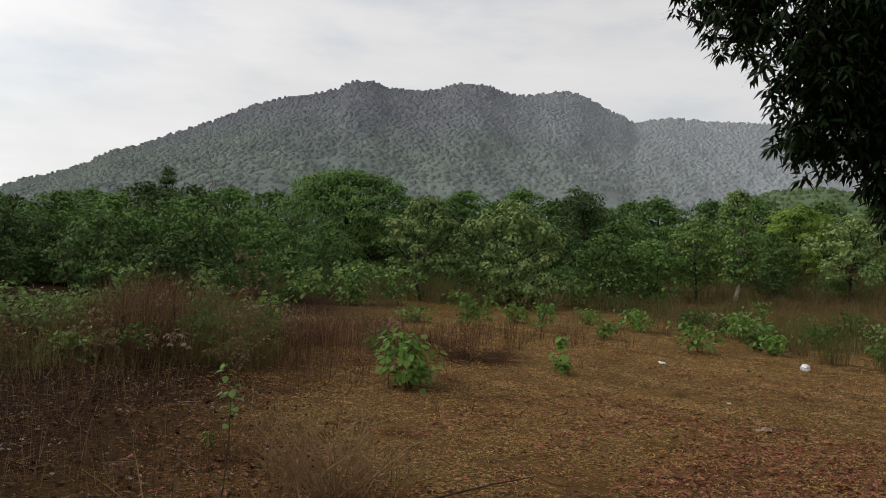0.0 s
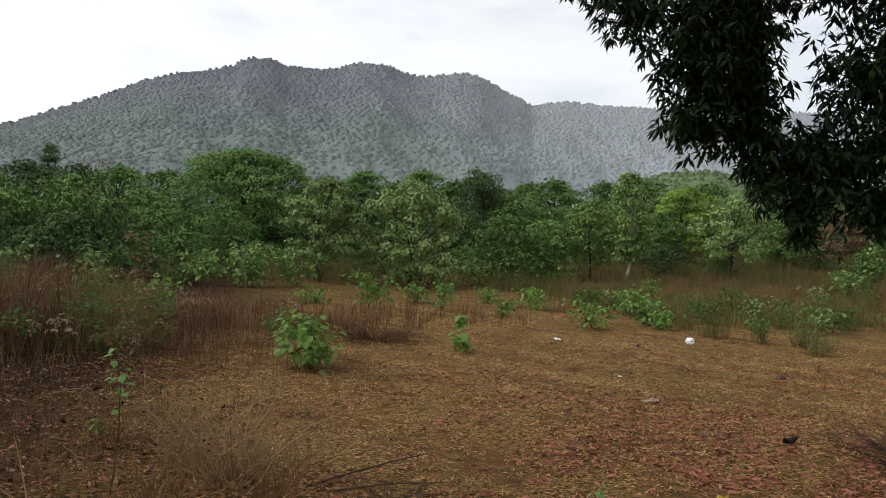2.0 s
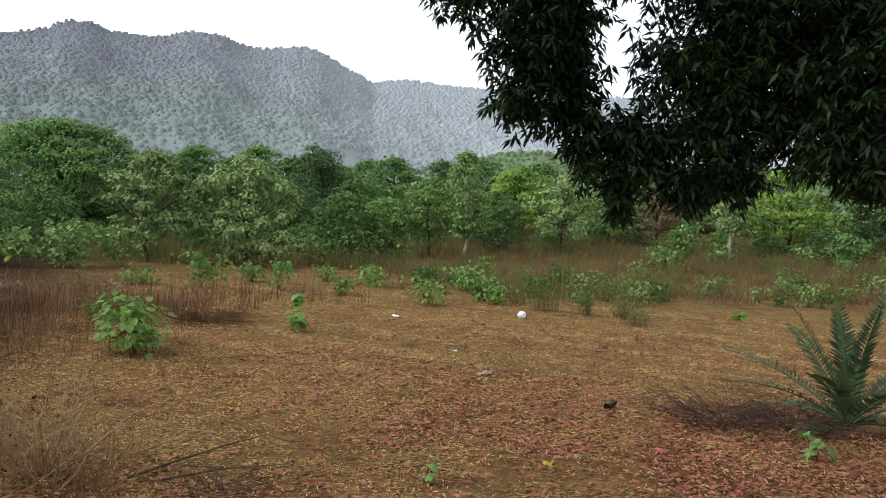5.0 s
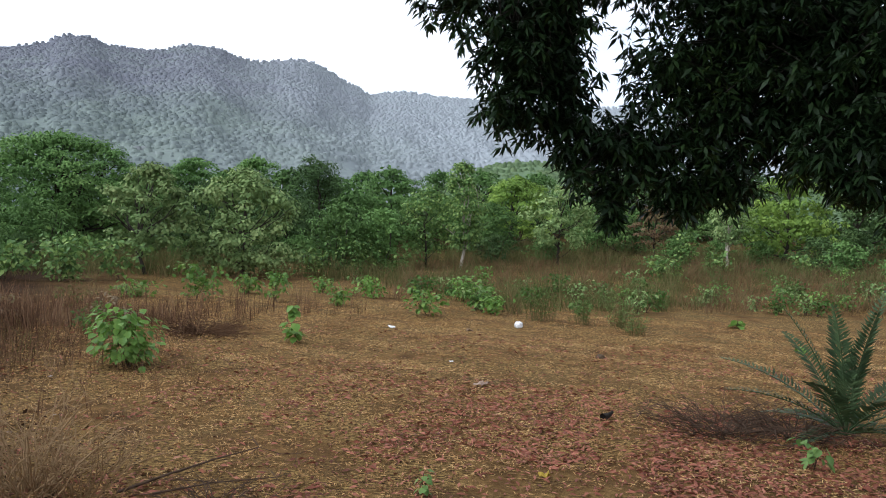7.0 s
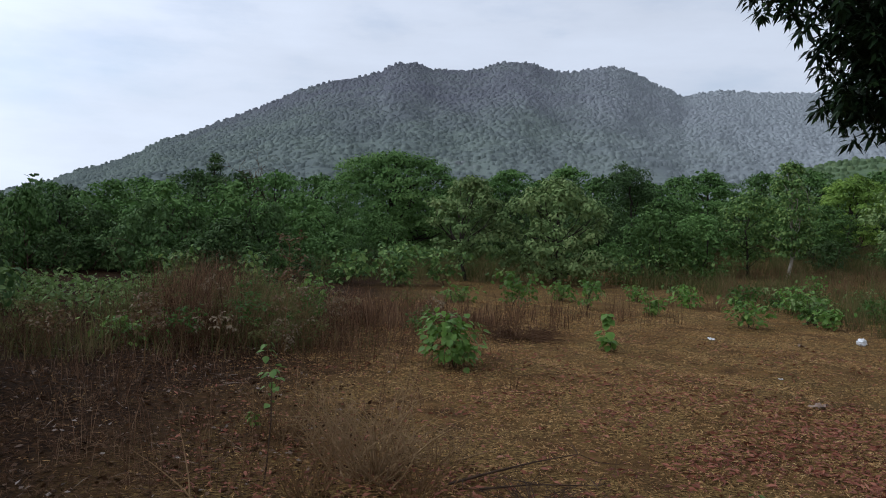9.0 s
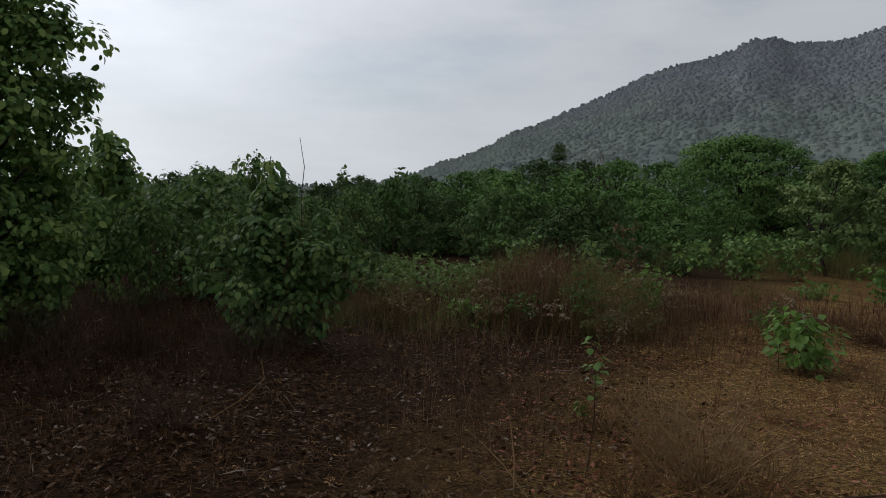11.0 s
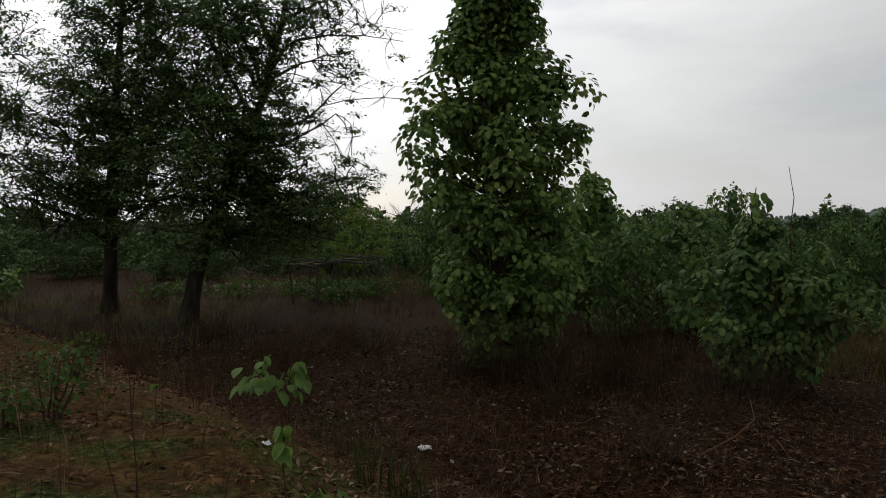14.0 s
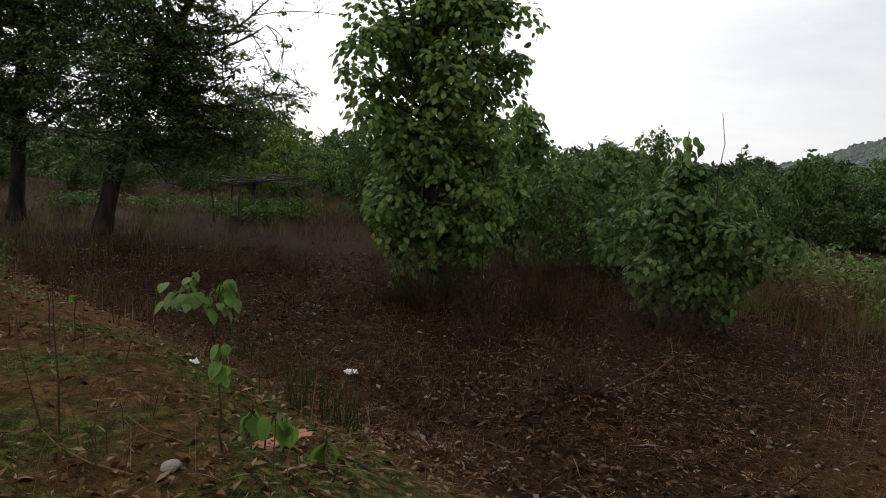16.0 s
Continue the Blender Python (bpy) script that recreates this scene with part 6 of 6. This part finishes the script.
stuff("reddish_stalks", blades(rng, x, y, h, rng.uniform(0.007, 0.015, len(x)), 0.22), RED_STALK, "stand of thin reddish dry stalks", "weeds")
x, y = sown(rng, 1050, (-4, 30), (8.5, 19.5), lambda x, y, a, r: np.interp(a, [-4, 2, 7, 14, 30], [0.15, 0.35, 0.8, 1, 0.5]) * np.interp(r, [8.5, 12, 15, 19.5], [0.3, 0.35, 0.8, 1]) * (0.15 + 0.85 * (noise2(x, y, 1.2, 41) > 0.5)))
x, y = clump_points(x, y, 9, 0.16)
stuff("sparse_stalks", blades(rng, x, y, rng.uniform(0.12, 0.95, len(x)) ** 1.2, rng.uniform(0.004, 0.010, len(x)), 0.3), RED_STALK, "sparse thin brown stalks over the open ground", "weeds")
x, y = sown(rng, 520, (13, 27.5), (17.5, 23), lambda x, y, a, r: np.clip((r - 17) / 2, 0, 1) * (noise2(x, y, 0.8, 2) > 0.42))
x, y = clump_points(x, y, 26, 0.26)
stuff("olive_weeds", blades(rng, x, y, rng.uniform(0.2, 1.6, len(x)) ** 1.2 * (0.5 + 0.8 * noise2(x, y, 0.7, 23)), rng.uniform(0.008, 0.02, len(x)), 0.3), GREENGRASS, "olive and brown weeds among dry stalks", "weeds")
x, y = sown(rng, 230, (15, 24), (18.0, 25), lambda x, y, a, r: np.clip(1.2 - np.abs(a - 19.8) / 3.2, 0.05, 1))
x, y = clump_points(x, y, 20, 0.3)
stuff("russet_grass", blades(rng, x, y, rng.uniform(0.3, 2.15, len(x)), rng.uniform(0.007, 0.015, len(x)), 0.2), RED_STALK, "tall feathery russet grass tuft", "grass")
x, y = sown(rng, 280, (8, 36), (16.5, 22), lambda x, y, a, r: np.interp(a, [8, 14, 18, 36], [0.2, 0.5, 0.8, 0.9]))
x, y = clump_points(x, y, 12, 0.18)
stuff("mixed_weeds", blades(rng, x, y, rng.uniform(0.1, 0.75, len(x)), rng.uniform(0.006, 0.016, len(x)), 0.35), GREENGRASS, "olive weeds on dark humus ground", "weeds")
# brown undergrowth below the teak and round the shade trees
x, y = sown(rng, 3000, (30, 100), (7, 42), lambda x, y, a, r: (y > edge_y(x) + 0.6 + 3.2 * noise2(x, y, 0.8, 31)) * np.clip((r - 10) / 8, 0.06, 0.8) * (0.2 + 0.8 * (noise2(x, y, 0.9, 3) > 0.5)))
x, y = clump_points(x, y, 9, 0.1)
h = rng.uniform(0.12, 0.95, len(x)) ** 1.4 * (0.45 + 0.8 * noise2(x, y, 0.5, 5))
stuff("brown_undergrowth", blades(rng, x, y, h, rng.uniform(0.005, 0.012, len(x)), 0.38), BROWN_STALK, "brown dry undergrowth of thin stalks", "weeds")
x, y = sown(rng, 800, (24, 84), (6.5, 17), lambda x, y, a, r: (y > edge_y(x) + 0.8 + 2.0 * noise2(x, y, 0.8, 31)) * (0.15 + 0.85 * (noise2(x, y, 1.0, 45) > 0.48)))
x, y = clump_points(x, y, 9, 0.07)
stuff("low_brown_grass", blades(rng, x, y, rng.uniform(0.06, 0.36, len(x)), rng.uniform(0.004, 0.009, len(x)), 0.5), RED_STALK, "low brown dry grass through the leaf litter", "grass")
x, y = sown(rng, 1500, (32, 100), (14, 45), lambda x, y, a, r: (y > edge_y(x) + 2.0) * np.where((a > 62) & (a < 74) & (r > 16) & (r < 31), 0.15, 1.0) * (noise2(x, y, 0.3, 8) > 0.5))
x, y = clump_points(x, y, 14, 0.3)
stuff("olive_undergrowth", blades(rng, x, y, rng.uniform(0.15, 0.6, len(x)), rng.uniform(0.01, 0.025, len(x)), 0.3), GREENGRASS, "olive grass and weeds under the shade trees", "grass")
x, y = sown(rng, 330, (40, 60), (13, 20), lambda x, y, a, r: np.clip(1.1 - np.abs(a - 48) / 12, 0, 1) * (0.3 + 0.7 * (noise2(x, y, 1.1, 61) > 0.45)))
x, y = clump_points(x, y, 10, 0.12)
stuff("tall_brown_stalks", blades(rng, x, y, rng.uniform(0.3, 1.3, len(x)) ** 1.3 * (0.5 + 0.8 * noise2(x, y, 1.3, 62)), rng.uniform(0.005, 0.012, len(x)), 0.2), BROWN_STALK, "tall dark brown stalks before the scrub row", "weeds")
# short stubble over the field and the track
x, y = sown(rng, 42000, (-55, 60), (6.5, 30), lambda x, y, a, r: np.interp(r, [6.5, 18, 30], [1, 0.6, 0.3]) * (0.25 + 0.75 * (noise2(x, y, 0.8, 7) > 0.5)))
stuff("stubble", blades(rng, x, y, rng.uniform(0.03, 0.13, len(x)), rng.uniform(0.006, 0.012, len(x)), 0.7), DRY, "short dry stubble over the field", "grass")
x, y = sown(rng, 90000, (48, 106), (2.6, 13), lambda x, y, a, r: (y < edge_y(x) + 1.8 * noise2(x, y, 0.9, 35)) * np.interp(r, [2.6, 7, 13], [1, 0.5, 0.2]) * (0.1 + 0.9 * (noise2(x, y, 1.3, 12) > 0.5)))
stuff("track_grass", blades(rng, x, y, rng.uniform(0.012, 0.05, len(x)), rng.uniform(0.004, 0.008, len(x)), 0.9), TRACK_GREEN, "thin short green grass on the track", "grass")
x, y = sown(rng, 260, (52, 104), (3.2, 14), lambda x, y, a, r: y < edge_y(x) + 1.0)
x, y = clump_points(x, y, 4, 0.06)
stuff("track_stalks", blades(rng, x, y, rng.uniform(0.12, 0.5, len(x)), rng.uniform(0.005, 0.009, len(x)), 0.15), RED_STALK, "sparse thin dry stalks on the track", "weeds")


def scattered(rng, x, y, length, width, shape, curl=0.35, lift=0.02):
    n = len(x)
    a = rng.uniform(0, 2 * np.pi, n)
    at = np.stack([x, y, ground_z(x, y) + lift * rng.uniform(0.2, 1.5, n)], 1)
    axis = np.stack([np.cos(a), np.sin(a), rng.normal(0.05, curl * 0.5, n)], 1)
    up = np.array([0, 0, 1.0]) + rng.normal(0, curl, (n, 3))
    return leaves(rng, at, axis, up, length, width, shape)


def tussocks(rng, x, y, per, reach, length, width):
    """Small flattened tufts of straw, each fanning out of its own foot."""
    x, y = np.repeat(x, per), np.repeat(y, per)
    n = len(x)
    a, r = rng.uniform(0, 2 * np.pi, n), reach * np.sqrt(rng.random(n))
    px, py = x + np.cos(a) * r * 1.3, y + np.sin(a) * r * 0.8
    at = np.stack([px, py, ground_z(px, py) + 0.008 + 0.05 * np.exp(-(r / reach) ** 2 * 3) * rng.random(n)], 1)
    b = a + rng.normal(0, 0.9, n)
    axis = np.stack([np.cos(b), np.sin(b), rng.uniform(-0.15, 0.45, n)], 1)
    up = np.array([0, 0, 1.0]) + rng.normal(0, 0.45, (n, 3))
    s = rng.uniform(0.55, 1.4, n)
    return leaves(rng, at, axis, up, length * s, width * s, DIAMOND)


def field_cover(x, y, a, r):
    return np.interp(a, [-55, 7, 13, 19, 45], [1, 1, 0.6, 0.08, 0.03]) * np.where((a < -18) & (r < 10), 0.5, 1.0)


x, y = sown(rng, 30000, (-55, 45), (6.5, 29), lambda x, y, a, r: field_cover(x, y, a, r) * (0.65 + 0.35 * (noise2(x, y, 0.9, 10) > 0.4)) * (0.3 + 0.7 * (noise2(x, y, 4.1, 17) > 0.42)))
stuff("straw_tufts", tussocks(rng, x, y, 12, 0.075, 0.056, 0.0115), STRAW, "low flattened tufts of dry yellow-brown grass", "straw")
x, y = sown(rng, 130000, (-55, 45), (6.5, 27), lambda x, y, a, r: field_cover(x, y, a, r) * np.interp(r, [6.5, 14, 27], [0.9, 0.8, 0.35]) * (0.6 + 0.4 * (noise2(x, y, 0.9, 10) > 0.38)))
s = rng.uniform(0.6, 1.5, len(x))
stuff("straw", scattered(rng, x, y, 0.07 * s, 0.0095 * s, DIAMOND, 0.4, 0.025), STRAW, "flattened yellow-brown straw over the field", "straw")
x, y = sown(rng, 3600, (20, 74), (6.2, 14), lambda x, y, a, r: (y > edge_y(x) + 0.4) * (0.05 + 0.95 * (noise2(x, y, 1.1, 52) > 0.52)) * np.interp(r, [6, 10, 14], [1, 0.8, 0.15]))
stuff("russet_tufts", tussocks(rng, x, y, 13, 0.10, 0.13, 0.006), RED_STALK, "low matted tufts of russet dry grass", "grass")
x, y = sown(rng, 125000, (-58, 22), (6.3, 22), lambda x, y, a, r: np.clip(np.interp(a, [-58, -35, -20, -5, 10, 22], [1, 1, 0.75, 0.35, 0.25, 0.08]) * np.interp(r, [6.3, 9.5, 13, 17, 22], [1, 0.85, 0.4, 0.14, 0.04]) * (0.25 + 1.0 * (noise2(x, y, 0.95, 14) > 0.47)), 0, 1))
s = rng.uniform(0.6, 1.25, len(x))
stuff("fallen_leaves", scattered(rng, x, y, 0.125 * s, 0.036 * s, LANCE, 0.5), LITTER, "reddish dry fallen mango leaves", "leaf litter")
x, y = sown(rng, 110000, (4, 84), (6.3, 22), lambda x, y, a, r: (y > edge_y(x) + 0.2 + 2 * noise2(x, y, 0.9, 33)) * np.interp(a, [4, 10, 16, 26, 40, 75], [0.05, 0.3, 0.5, 0.7, 0.9, 0.8]) * np.interp(r, [6.5, 12, 22], [0.9, 0.6, 0.2]) * (0.35 + 0.65 * (noise2(x, y, 1.3, 15) > 0.52)))
s = rng.uniform(0.5, 1.4, len(x))
stuff("fallen_teak_leaves", scattered(rng, x, y, 0.08 * s, 0.04 * s, LANCE, 0.65), PALE_LITTER, "curled brown and grey fallen teak leaves", "leaf litter")
x, y = sown(rng, 46000, (45, 110), (2.4, 16), lambda x, y, a, r: (y < edge_y(x) + 0.2 + 2.0 * noise2(x, y, 0.9, 34)) * 0.8 * (0.2 + 0.8 * (noise2(x, y, 1.6, 16) > 0.5)))
s = rng.uniform(0.5, 1.2, len(x))
stuff("track_leaves", scattered(rng, x, y, 0.085 * s, 0.030 * s, LANCE, 0.6, 0.02), TRACK_LITTER, "scattered dry leaves on the track", "leaf litter")
x, y = sown(rng, 7000, (45, 110), (2.4, 12), lambda x, y, a, r: (y < edge_y(x) + 1.2) * 0.5)
s = rng.uniform(0.5, 1.6, len(x))
stuff("track_twigs", scattered(rng, x, y, 0.16 * s, 0.007 * s, DIAMOND, 0.35, 0.02), TRACK_LITTER, "broken dry twigs and leaf stalks on the track", "twigs")
x, y = sown(rng, 9000, (14, 75), (6.3, 18), lambda x, y, a, r: (y > edge_y(x) + 0.5) * 0.5)
s = rng.uniform(0.5, 1.6, len(x))
stuff("dead_twigs", scattered(rng, x, y, 0.28 * s, 0.010 * s, DIAMOND, 0.5, 0.05), PALE_LITTER, "dead twigs lying in leaf litter", "twigs")
